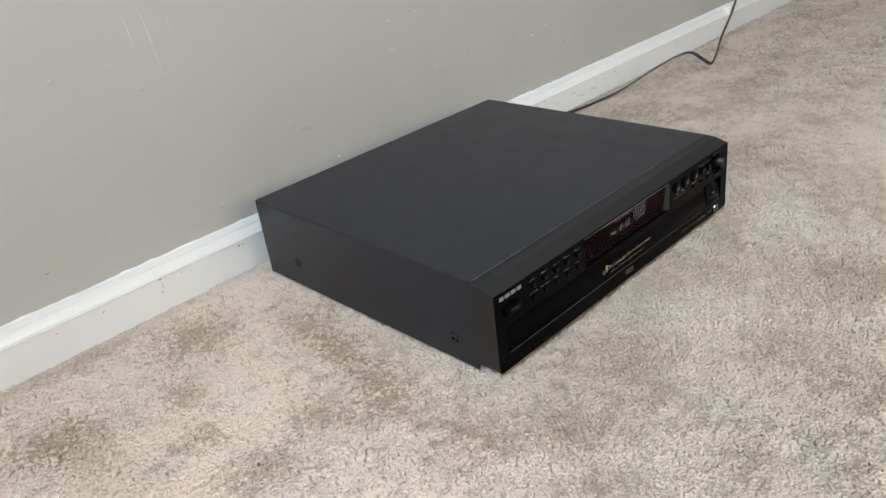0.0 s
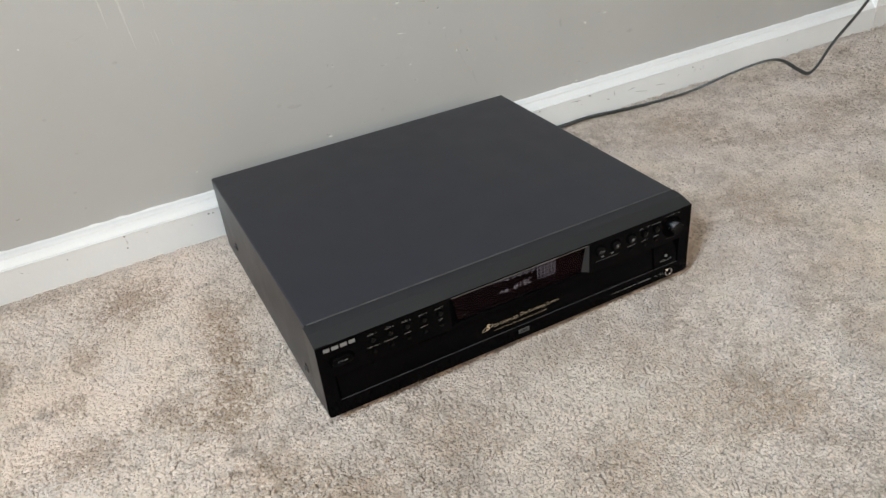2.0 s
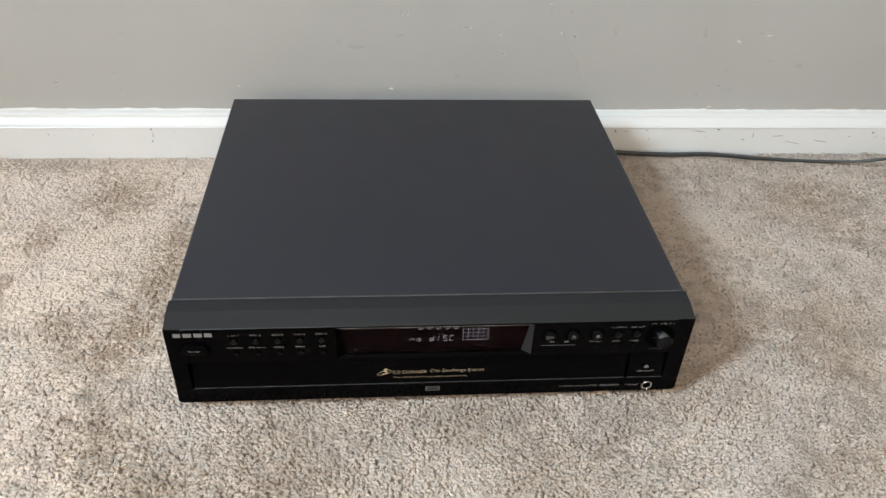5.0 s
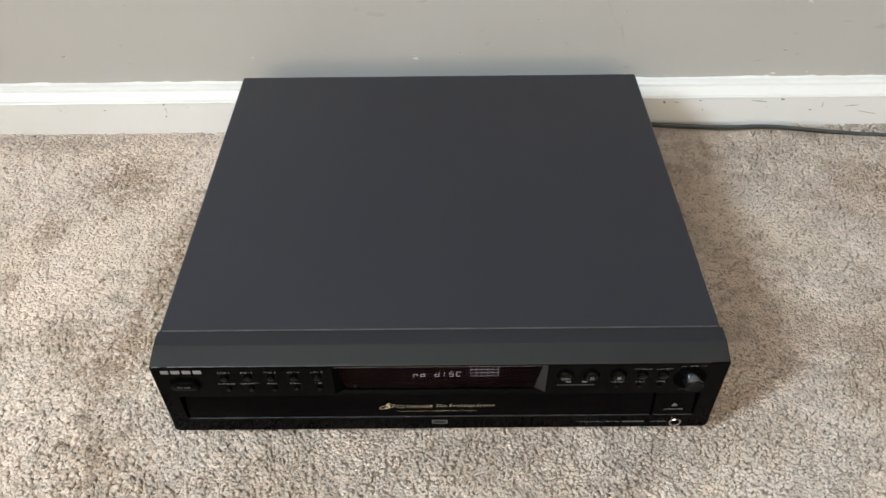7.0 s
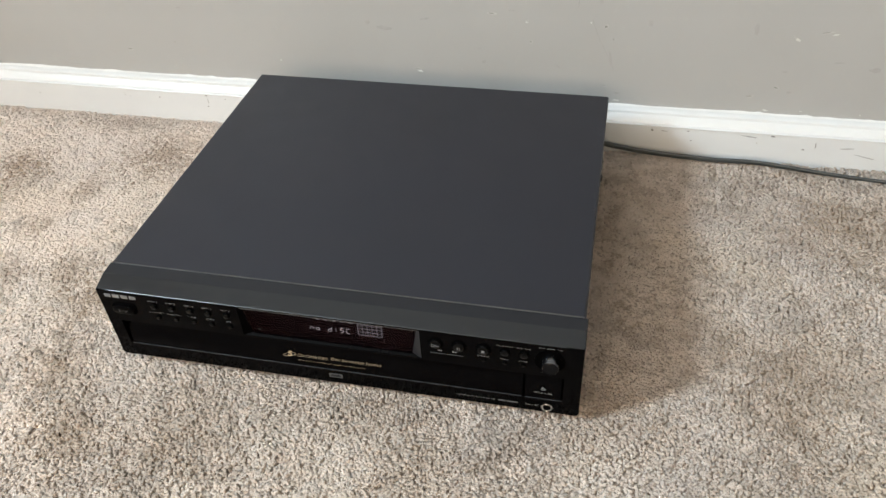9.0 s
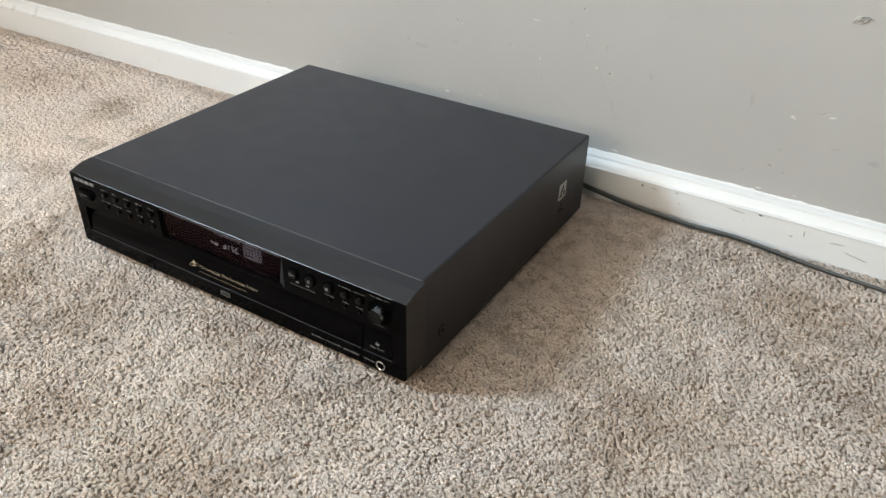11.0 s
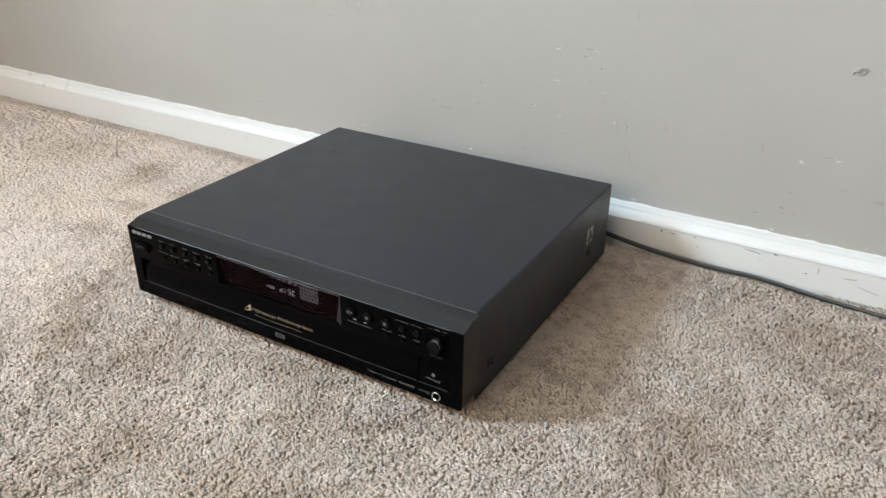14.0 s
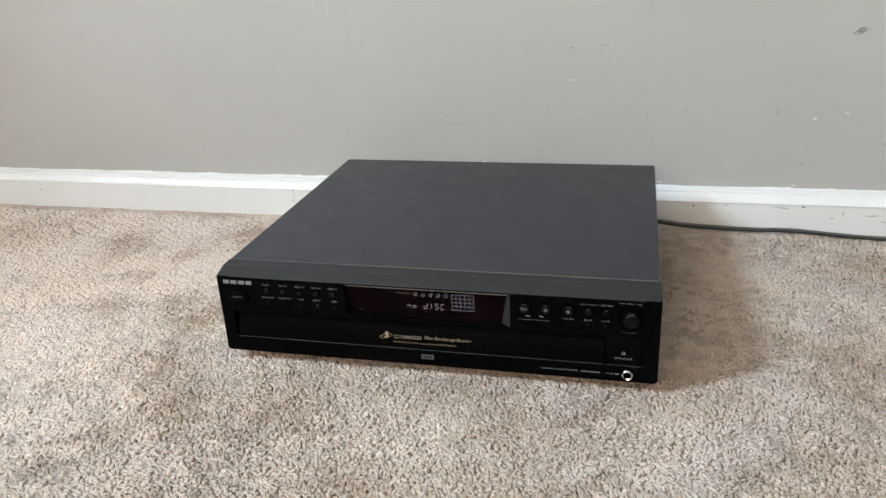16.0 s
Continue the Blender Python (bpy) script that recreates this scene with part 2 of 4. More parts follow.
def link_mesh(name, bm, material, parent=None, label="", sharp=32):
    me = bpy.data.meshes.new(name)
    bmesh.ops.recalc_face_normals(bm, faces=bm.faces[:])
    bm.to_mesh(me)
    bm.free()
    for p in me.polygons:
        p.use_smooth = True
    me.set_sharp_from_angle(angle=radians(sharp))
    me.materials.append(material)
    ob = new(name, me)
    if parent is not None:
        ob.parent = parent
    if label:
        tagged(ob, label)
    return ob


def part(name, bm, material, parent, label=""):
    return link_mesh(name, bm, material, parent, label)


def box(x0, x1, y0, y1, z0, z1, bevel=0.0, steps=2, bm=None):
    own = bmesh.new()
    bmesh.ops.create_cube(own, size=1)
    for v in own.verts:
        v.co = Vector(((x0 + x1) / 2 + v.co.x * (x1 - x0), (y0 + y1) / 2 + v.co.y * (y1 - y0), (z0 + z1) / 2 + v.co.z * (z1 - z0)))
    if bevel:
        bmesh.ops.bevel(own, geom=own.edges[:], offset=bevel, segments=steps, affect="EDGES", profile=0.5)
    return join(bm, own)


def join(bm, own):
    if bm is None:
        return own
    me = bpy.data.meshes.new("t")
    own.to_mesh(me)
    own.free()
    bm.from_mesh(me)
    bpy.data.meshes.remove(me)
    return bm


def sweep_x(profile, x0, x1, bevel=0.0):
    """A closed profile of (y, z) drawn out along x."""
    bm = bmesh.new()
    a = [bm.verts.new((x0, y, z)) for y, z in profile]
    b = [bm.verts.new((x1, y, z)) for y, z in profile]
    n = len(profile)
    for i in range(n):
        bm.faces.new((a[i], a[(i + 1) % n], b[(i + 1) % n], b[i]))
    ends = [bm.faces.new(a), bm.faces.new(b[::-1])]
    if bevel:
        edges = {e for f in ends for e in f.edges}
        bmesh.ops.bevel(bm, geom=list(edges), offset=bevel, segments=2, affect="EDGES", profile=0.5)
    return bm


def lathe_y(rings, x, y, z, sides=32, lean=0.0):
    """Rings of (radius, depth along -y) about an axis that points at the viewer."""
    bm = bmesh.new()
    rows = []
    for r, d in rings:
        rows.append([bm.verts.new((x + r * math.cos(2 * math.pi * k / sides), y - d, z + r * math.sin(2 * math.pi * k / sides) - lean * d)) for k in range(sides)])
    for a, b in zip(rows, rows[1:]):
        for k in range(sides):
            bm.faces.new((a[k], a[(k + 1) % sides], b[(k + 1) % sides], b[k]))
    bm.faces.new(rows[-1])
    bm.faces.new(rows[0][::-1])
    return bm


def plate(points, y, thick=0.0004):
    """A flat piece on the front: points of (x, z), thick towards the viewer."""
    bm = bmesh.new()
    a = [bm.verts.new((px, y - thick, pz)) for px, pz in points]
    b = [bm.verts.new((px, y, pz)) for px, pz in points]
    n = len(points)
    bm.faces.new(a)
    bm.faces.new(b[::-1])
    for i in range(n):
        bm.faces.new((a[i], b[i], b[(i + 1) % n], a[(i + 1) % n]))
    return bm


def rect(x0, x1, z0, z1):
    return [(x0, z0), (x1, z0), (x1, z1), (x0, z1)]


def pill(cx, cz, w, h, n=8):
    r = h / 2
    pts = []
    for side in (1, -1):
        for k in range(n + 1):
            a = radians(-90 + 180 * k / n) if side > 0 else radians(90 + 180 * k / n)
            pts.append((cx + side * (w / 2 - r) + r * math.cos(a), cz + r * math.sin(a)))
    return pts


def lettering(text, x, z, wide, high, y, material, parent, name="lettering", slant=0.0, bold=0.0):
    """Words on the front, from x on the left, with their middle at z."""
    cu = bpy.data.curves.new("t", "FONT")
    cu.body, cu.size, cu.shear, cu.offset = text, 1.0, slant, bold - 0.012
    cu.resolution_u = 3
    tmp = new("t", cu)
    me = bpy.data.meshes.new_from_object(tmp.evaluated_get(bpy.context.evaluated_depsgraph_get()))
    bpy.data.objects.remove(tmp)
    co = np.empty(len(me.vertices) * 3)
    me.vertices.foreach_get("co", co)
    co = co.reshape(-1, 3)
    lo, hi = co.min(0), co.max(0)
    out = np.empty_like(co)
    out[:, 0] = x + (co[:, 0] - lo[0]) / (hi[0] - lo[0]) * wide
    out[:, 1] = y
    out[:, 2] = z + ((co[:, 1] - lo[1]) / (hi[1] - lo[1]) - 0.5) * high
    me.vertices.foreach_set("co", out.ravel())
    me.materials.clear()
    me.materials.append(material)
    me.name = name
    ob = new(name, me)
    ob.parent = parent
    return ob


# ---- the room ------------------------------------------------------------------


def structure(name, bm, material, label, category):
    return tagged(link_mesh(name, bm, material), label, category, kind="structure")


# the carpet dips along the wall
FLOOR = [(SOUTH - 0.1, -0.06), (NORTH + 0.1, -0.06), (NORTH + 0.1, -0.0125), (0.4360, -0.0125), (0.3950, -0.0018), (SOUTH - 0.1, -0.0018)]
floor = structure("floor", sweep_x(FLOOR, LEFT - 0.1, RIGHT + 0.1), BACKING, "beige cut-pile carpet floor with brown patches, light falloff in its colour", "floor")
wall_north = structure("wall_north", box(LEFT - 0.12, RIGHT + 0.12, NORTH, NORTH + 0.12, -0.06, TOP), WALL, "greige painted wall with chips, scuffs and scratches", "wall")
# unseen walls and ceiling close the room; their tones set the bounced light
structure("wall_east", box(RIGHT, RIGHT + 0.12, SOUTH, NORTH, -0.06, TOP), UMBER, "unseen dark brown wall, added to keep bounced light low", "wall")
structure("ceiling", box(LEFT - 0.12, RIGHT + 0.12, SOUTH - 0.12, NORTH + 0.12, TOP, TOP + 0.1), CEILING, "plain grey-beige painted ceiling", "ceiling")


def holed_wall(name, axis, at, thick, span, hole):
    """A wall with one window opening through it."""
    a0, a1, z0, z1 = hole
    bm = bmesh.new()
    for u0, u1, w0, w1 in ((span[0], a0, -0.06, TOP), (a1, span[1], -0.06, TOP), (a0, a1, -0.06, z0), (a0, a1, z1, TOP)):
        if axis == "x":
            box(at - thick, at, u0, u1, w0, w1, bm=bm)
        else:
            box(u0, u1, at - thick, at, w0, w1, bm=bm)
    return structure(name, bm, TAN, "unseen tan wall with a window opening, added to warm bounced light", "wall")


holed_wall("wall_west", "x", LEFT, 0.20, (SOUTH, NORTH), WIN1)
holed_wall("wall_south", "y", SOUTH, 0.12, (LEFT - 0.12, RIGHT + 0.12), WIN2)


def window_frame(name, axis, at, hole):
    bm = bmesh.new()
    a0, a1, z0, z1 = hole
    w = 0.035
    for u0, u1, w0, w1 in ((a0, a0 + w, z0, z1), (a1 - w, a1, z0, z1), (a0 + w, a1 - w, z0, z0 + w), (a0 + w, a1 - w, z1 - w, z1)):
        if axis == "x":
            box(at - 0.175, at - 0.135, u0, u1, w0, w1, bm=bm)
        else:
            box(u0, u1, at - 0.115, at - 0.075, w0, w1, bm=bm)
    return structure(name, bm, FRAMEW, "white painted frame of an unseen window opening", "window")


window_frame("window_1", "x", LEFT, WIN1)
window_frame("unseen_fill_window", "y", SOUTH, WIN2)

BASE = [(0.459, -0.03), (0.4405, -0.03), (0.4402, 0.0332), (0.4394, 0.0338), (0.4392, 0.0347), (0.4398, 0.0355), (0.4412, 0.0358), (0.4428, 0.0359), (0.4434, 0.0362), (0.4446, 0.0384), (0.4464, 0.0412), (0.4486, 0.0434), (0.4498, 0.0444),
        (0.4502, 0.0462), (0.4504, 0.0474), (0.4520, 0.0486), (0.4545, 0.0496), (0.4572, 0.0501), (0.459, 0.0503)]
baseboard = structure("baseboard", sweep_x(BASE, LEFT, 1.097), TRIM, "white painted moulded baseboard with dents and scuffs", "baseboard")
structure("baseboard_far", sweep_x(BASE, 1.0985, RIGHT), TRIM, "white painted moulded baseboard beyond a joint", "baseboard")


def caulk_line():
    """The uneven line of paint and filler where the baseboard meets the wall."""
    rng = random.Random(5)
    bm = bmesh.new()
    rows = []
    x, w = LEFT, 0.0
    while x < RIGHT:
        w = 0.60 * w + rng.gauss(0, 0.00040)
        h = 0.0508 + max(0.0, 0.0007 + w + (0.0013 if rng.random() < 0.05 else 0))
        rows.append([bm.verts.new(c) for c in ((x, 0.4575, 0.0498), (x, 0.4572, 0.0504), (x, 0.4592, h), (x, 0.4603, h + 0.0002))])
        x += rng.uniform(0.004, 0.010)
    for a, b in zip(rows, rows[1:]):
        for k in range(3):
            bm.faces.new((a[k], a[k + 1], b[k + 1], b[k]))
    return bm


structure("trim", caulk_line(), CAULK, "uneven white caulk line along the baseboard top", "trim")

joint = link_mesh("caulk_joint", box(1.0945, 1.1005, 0.4388, 0.4570, 0.026, 0.0512, 0.0008), CAULK, baseboard)


# marks on the wall and the baseboard: small pieces with their own ragged outline
def blot(rng, w, h, turn, thick, y, x, z, lift=0.0, n=13):
    bm = bmesh.new()
    out, mid = [], []
    c, s = math.cos(radians(turn)), math.sin(radians(turn))
    for k in range(n):
        a = 2 * math.pi * k / n
        r = rng.uniform(0.62, 1.12)
        u, v = 0.5 * w * r * math.cos(a), 0.5 * h * r * math.sin(a)
        px, pz = x + c * u - s * v, z + s * u + c * v
        out.append(bm.verts.new((px, y, pz)))
        q = rng.uniform(0.55, 0.85)
        mid.append(bm.verts.new((x + (px - x) * q, y - thick * rng.uniform(0.6, 1.2), z + (pz - z) * q + lift * rng.random())))
    for k in range(n):
        bm.faces.new((out[k], out[(k + 1) % n], mid[(k + 1) % n], mid[k]))
    bm.faces.new(mid)
    return bm


def scratch(rng, points, w, y, thick):
    """A thin raised line along points of (x, z)."""
    bm = bmesh.new()
    rows = []
    steps = 10
    for (xa, za), (xb, zb) in zip(points, points[1:]):
        for k in range(steps + (points[-1] == (xb, zb))):
            f = k / steps
            rows.append((xa + (xb - xa) * f + rng.gauss(0, 0.00018), za + (zb - za) * f))
    strips = []
    n = len(rows)
    for i, (x, z) in enumerate(rows):
        half = 0.5 * w * (0.25 + 0.75 * math.sin(math.pi * (i + 0.5) / n)) * rng.uniform(0.7, 1.2)
        strips.append([bm.verts.new(c) for c in ((x - half, y, z), (x, y - thick, z), (x + half, y, z))])
    for a, b in zip(strips, strips[1:]):
        for k in range(2):
            bm.faces.new((a[k], a[k + 1], b[k + 1], b[k]))
    return bm


MARKS = random.Random(11)
Y0 = NORTH - 0.0002
MM = 0.001


def chip(x, z, w, h, turn=0, material=CHIP, thick=0.5):
    part("paint_chip", blot(MARKS, 0.8 * w * MM, 0.7 * h * MM, turn, thick * MM, Y0, x * MM, z * MM), material, wall_north)


def crater(rng, w, h, turn, deep, y, x, z, n=12):
    """A knock in the paint: a raised ragged rim round a sunk middle."""
    bm = bmesh.new()
    c, s = math.cos(radians(turn)), math.sin(radians(turn))
    rings = [[], [], []]
    for k in range(n):
        a = 2 * math.pi * k / n
        r = rng.uniform(0.75, 1.15)
        lip = rng.uniform(0.2, 1.3)
        for ring, f, out in zip(rings, (1.0, 0.72, 0.42), (0.0, deep * lip, 0.02 * deep)):
            u, v = 0.5 * w * r * f * math.cos(a), 0.5 * h * r * f * math.sin(a)
            ring.append(bm.verts.new((x + c * u - s * v, y - out, z + s * u + c * v)))
    for p, q in zip(rings, rings[1:]):
        for k in range(n):
            bm.faces.new((p[k], p[(k + 1) % n], q[(k + 1) % n], q[k]))
    bm.faces.new(rings[-1])
    return bm


def scuff(x, z, w, h, turn=0, material=SCUFF):
    if material is SCUFF:
        # paler rim and darker middle put the knock's light and shade into colour
        part("dent", crater(MARKS, (w + 1.0) * MM, (h + 0.8) * MM, turn, 0.35 * MM, Y0, x * MM, z * MM), RIDGE, wall_north)
        part("scuff", blot(MARKS, 0.9 * w * MM, 0.75 * h * MM, turn, 0.15 * MM, Y0 - 0.0002, (x - 0.1 * w) * MM, (z + 0.1 * h) * MM), material, wall_north)
        return
    part("scuff", blot(MARKS, w * MM, h * MM, turn, 0.15 * MM, Y0, x * MM, z * MM), material, wall_north)


# chips down to the plaster, most with a dark lip that paints their shade
for x, z, w, h, turn in ((415, 147.5, 9, 5, -25), (453, 155.5, 10, 3.5, 12), (-219, 83.5, 4.5, 3, 0), (98, 242, 9, 3.2, 8), (108, 153, 4, 2.2, 0), (99, 200, 17, 1.4, -4), (167, 193, 6, 1.6, 4),
                         (-28, 80, 11, 4, -6), (222, 56, 11, 3, -4), (399, 55.5, 9, 3, -3), (62, 227.5, 4, 1.6, 0), (184, 156, 3, 5, 10), (439, 57, 5, 2, 0), (-370, 285, 2.5, 4, 15),
                         (505, 57, 3, 2, 0), (1020, 90, 5, 3, 0)):
    chip(x, z, w, h, turn)
for x, z, w, h, turn in ((98, 244.3, 8, 1.2, 10), (444, 157.4, 12, 1.3, 14), (410, 151, 3, 1.0, -40), (-30, 83.2, 12, 1.1, -8), (25, 86, 6, 2.0, -8), (160, 223, 5, 4.0, 40),
        (143, 246, 20, 1.9, -6), (138, 236, 11, 1.8, -5), (378, 73, 9, 2.0, 6), (405.5, 86, 6, 3.0, -10)):
    scuff(x, z, w, h, turn)
for x, z, w, h, turn in ((212, 136.5, 2.6, 3.0, 0), (202, 152, 5, 4.5, 30), (-440, 86.5, 7, 3.2, 0), (-364, 77, 3.5, 1.6, 0), (108, 155.5, 4.5, 1.1, 0), (64, 229.2, 5, 1.0, -10),
        (66, 162, 11, 2.0, -6), (114, 128, 3.2, 3.2, 0), (207, 75, 2.4, 2.8, 0), (290, 166.5, 2.2, 2.0, 0)):
    scuff(x, z, w, h, turn)
for x, z, w, h, turn in ((-70, 136.5, 26, 5.5, -6), (-92, 143, 7, 6, 50), (-17, 151.5, 13, 3, 12), (90, 167, 11, 3, 6), (99, 236.5, 6, 2, 0), (145, 206, 5.5, 9, 8),
        (56, 98, 8, 5, 35), (49, 116, 9, 2, 0), (420, 81, 7, 3, 0), (505, 115, 14, 8, 0), (252, 159, 6, 8, 0), (369, 157, 6, 14, 0),
        (466, 122, 16, 1.6, 5), (265, 231, 9, 2.0, 6), (199, 295, 3, 22, 0)):
    scuff(x, z, w, h, turn, FAINT)
for x, z, w, h, turn in ((147, 98, 10, 2.0, -35), (-371, 200, 6, 4, 0), (-350, 150, 7, 3, 0), (-369, 101, 4, 3, 0), (-276, 247, 7, 4, 0), (-843, 99, 10, 7, -40),
        (812, 114, 9, 5, 0), (-540, 58, 34, 1.6, -3), (410, 107, 7, 3, 0), (194, 182, 5, 10, 0), (210, 112, 4, 22, 12), (222, 66, 9, 3, 0),
        (-84, 304, 5, 4, 0), (620, 130, 8, 3, 0), (700, 96, 6, 4, 0)):
    scuff(x, z, w, h, turn, FAINT)
for x in (-14.5, -8):
    scuff(x, 180, 1.6, 9, 3)
for pts, w in (([(168, 187), (168.5, 174)], 1.6), ([(189, 168), (186, 158), (197, 132), (211, 108), (217, 92)], 1.3)):
    part("scratch", scratch(MARKS, [(a * MM, b * MM) for a, b in pts], w * MM, Y0, 0.12 * MM), FAINT, wall_north)
for pts, w in (([(-276, 334), (-273, 316), (-271, 288)], 2.0), ([(-256, 334), (-252, 312), (-247, 257)], 2.4), ([(-224, 323), (-225, 300)], 1.3), ([(-221, 276), (-219, 256)], 1.3), ([(-225, 274), (-224, 258)], 1.0),
               ([(-322, 280), (-309, 283), (-298, 287)], 2.4), ([(-205, 262), (-204, 252)], 1.0)):
    part("scratch", scratch(MARKS, [(a * MM, b * MM) for a, b in pts], w * MM, Y0, 0.32 * MM), RIDGE, wall_north)


def torn_patch():
    """A torn flap of wall paper facing with grey board under it."""
    rng = random.Random(3)
    part("dent", crater(rng, 0.0150, 0.0092, 18, 0.0007, Y0, 0.4525, 0.2602, 16), RIDGE, wall_north)
    part("paint_chip", blot(rng, 0.0115, 0.0058, 18, 0.0003, Y0 - 0.0009, 0.4530, 0.2606), SCUFF, wall_north)
    for px, pz, w, h, turn, material in ((0.4462, 0.2580, 0.0060, 0.0012, 62, DARK), (0.4545, 0.2572, 0.0075, 0.0008, 26, DARK), (0.4585, 0.2630, 0.0048, 0.0010, -42, DARK), (0.4500, 0.2612, 0.0050, 0.0007, 40, CHIP),
                                         (0.4560, 0.2600, 0.0045, 0.0007, 15, CHIP), (0.4520, 0.2630, 0.0050, 0.0008, 25, DARK), (0.4488, 0.2600, 0.0030, 0.0008, 70, CHIP), (0.4608, 0.2618, 0.0042, 0.0007, 5, DARK)):
        part("paint_chip", blot(rng, w, h, turn, 0.0004, Y0 - 0.0013, px, pz), material, wall_north)


torn_patch()

for x, z, w, h, turn, material in ((-459, 25, 2.2, 1.6, 0, DARK), (-405, 25, 2.2, 2, 0, DARK), (-333, 15.5, 2.6, 2.4, 0, DARK), (-331, 24, 1.0, 11, 6, FAINT), (-332, 33.0, 3, 4, 0, SCUFF), (-799, 21, 4, 2, -10, SCUFF),
        (270, 29.5, 3, 4.5, 20, DARK), (313, 31, 5, 1.4, 0, SCUFF), (395, 21, 2.4, 2.4, 0, CHIP), (412, 31.8, 6, 2.2, -5, DARK), (449, 16.5, 5, 1.3, 0, DARK), (462, 23, 1.6, 9, 5, FAINT),
        (384, 29.5, 22, 1.2, -6, SCUFF), (497, 22, 18, 1.6, 6, FAINT), (-222, 29, 4, 2.4, 10, DARK)):
    part("scuff", blot(MARKS, w * MM, h * MM, turn, 0.12 * MM, 0.4397, x * MM, z * MM), material, baseboard)
for x, z, w, h, turn, material in ((-216, 28.5, 3, 2, 0, DARK), (-452, 23, 1.5, 1.2, 0, SCUFF), (-304, 29, 2.2, 1.4, 0, SCUFF), (-247, 20, 4, 2.6, 0, CHIP), (285, 29, 9, 1.0, -5, SCUFF), (318, 18, 2.4, 1.6, 0, SCUFF),
        (560, 14, 22, 1.2, -8, SCUFF), (600, 21, 3, 2, 0, DARK), (632, 27, 4, 3, 20, DARK), (650, 19, 2, 1.6, 0, SCUFF), (520, 12, 26, 1.1, -12, SCUFF), (690, 26, 2.4, 1.6, 0, SCUFF),
        (-600, 18, 2.2, 1.5, 0, SCUFF), (-700, 25, 3, 1.5, 0, FAINT), (860, 24, 4, 2, 0, SCUFF)):
    part("scuff", blot(MARKS, w * MM, h * MM, turn, 0.12 * MM, 0.4397, x * MM, z * MM), material, baseboard)

# ---- the disc changer -------------------------------------------------------------
changer = tagged(new("cd_changer"), "black five-disc player with dark display, standing on carpet beside wall", "cd player")
HALF, LOW, HIGH = 0.215, 0.012, 0.0955
ZD0, ZD1, XD = 0.0605, 0.0938, 0.0805       # display opening
ZT0, ZT1, XT0, XT1 = 0.0288, 0.0585, -0.2015, 0.2005   # tray recess


def fascia_mesh():
    bm = bmesh.new()
    xs = [-HALF, XT0, -XD, XD, XT1, HALF]
    zs = [LOW, ZT0, ZT1, ZD0, ZD1, HIGH]
    grid = [[bm.verts.new((x, 0, z)) for x in xs] for z in zs]
    for j in range(5):
        for i in range(5):
            if (j == 1 and 1 <= i <= 3) or (j == 3 and i == 2):
                continue
            bm.faces.new((grid[j][i], grid[j][i + 1], grid[j + 1][i + 1], grid[j + 1][i]))
    # walls of the two openings
    for i0, i1, j0, j1, depth in ((1, 4, 1, 2, 0.012), (2, 3, 3, 4, 0.013)):
        ring = [grid[j0][i] for i in range(i0, i1 + 1)] + [grid[j][i1] for j in range(j0 + 1, j1 + 1)]
        ring += [grid[j1][i] for i in range(i1 - 1, i0 - 1, -1)] + [grid[j][i0] for j in range(j1 - 1, j0, -1)]
        back = [bm.verts.new((v.co.x, depth, v.co.z)) for v in ring]
        n = len(ring)
        for k in range(n):
            bm.faces.new((ring[k], ring[(k + 1) % n], back[(k + 1) % n], back[k]))
        bm.faces.new(back)
    # top facets, sides, underside
    prof = [(0.0, HIGH), (0.0165, 0.1003), (0.0296, 0.1010), (0.0297, 0.0990)]
    rows = [grid[5]] + [[bm.verts.new((x, y, z)) for x in xs] for y, z in prof[1:]]
    for a, b in zip(rows, rows[1:]):
        for i in range(5):
            bm.faces.new((a[i], a[i + 1], b[i + 1], b[i]))
    low = [bm.verts.new((x, 0.0296, LOW)) for x in xs]
    for i in range(5):
        bm.faces.new((grid[0][i], grid[0][i + 1], low[i + 1], low[i]))
    for i in (0, 5):
        bm.faces.new([grid[j][i] for j in range(6)] + [r[i] for r in rows[1:]] + [low[i]])
    bmesh.ops.recalc_face_normals(bm, faces=bm.faces[:])
    edges, corners = [], []
    for e in bm.edges:
        a, b = e.verts[0].co, e.verts[1].co
        at_front = abs(a.y) < 1e-6 and abs(b.y) < 1e-6
        rim = at_front and abs(abs(a.x) - HALF) < 1e-6 and abs(a.x - b.x) < 1e-6
        top = abs(a.z - b.z) < 1e-6 and abs(a.y - b.y) < 1e-6 and (abs(a.z - HIGH) < 1e-6 or abs(a.z - 0.1003) < 1e-6)
        side = abs(abs(a.x) - HALF) < 1e-6 and abs(a.x - b.x) < 1e-6 and min(a.z, b.z) > HIGH - 1e-6 and max(a.y, b.y) < 0.02965
        foot = abs(abs(a.x) - HALF) < 1e-6 and abs(a.x - b.x) < 1e-6 and max(a.z, b.z) < LOW + 1e-6
        if foot:
            corners.append(e)
        if rim or top or side:
            edges.append(e)
    bmesh.ops.bevel(bm, geom=corners, offset=0.0040, segments=4, affect="EDGES", profile=0.5)
    edges = [e for e in edges if e.is_valid]
    bmesh.ops.bevel(bm, geom=edges, offset=0.0008, segments=2, affect="EDGES", profile=0.5)
    return bm


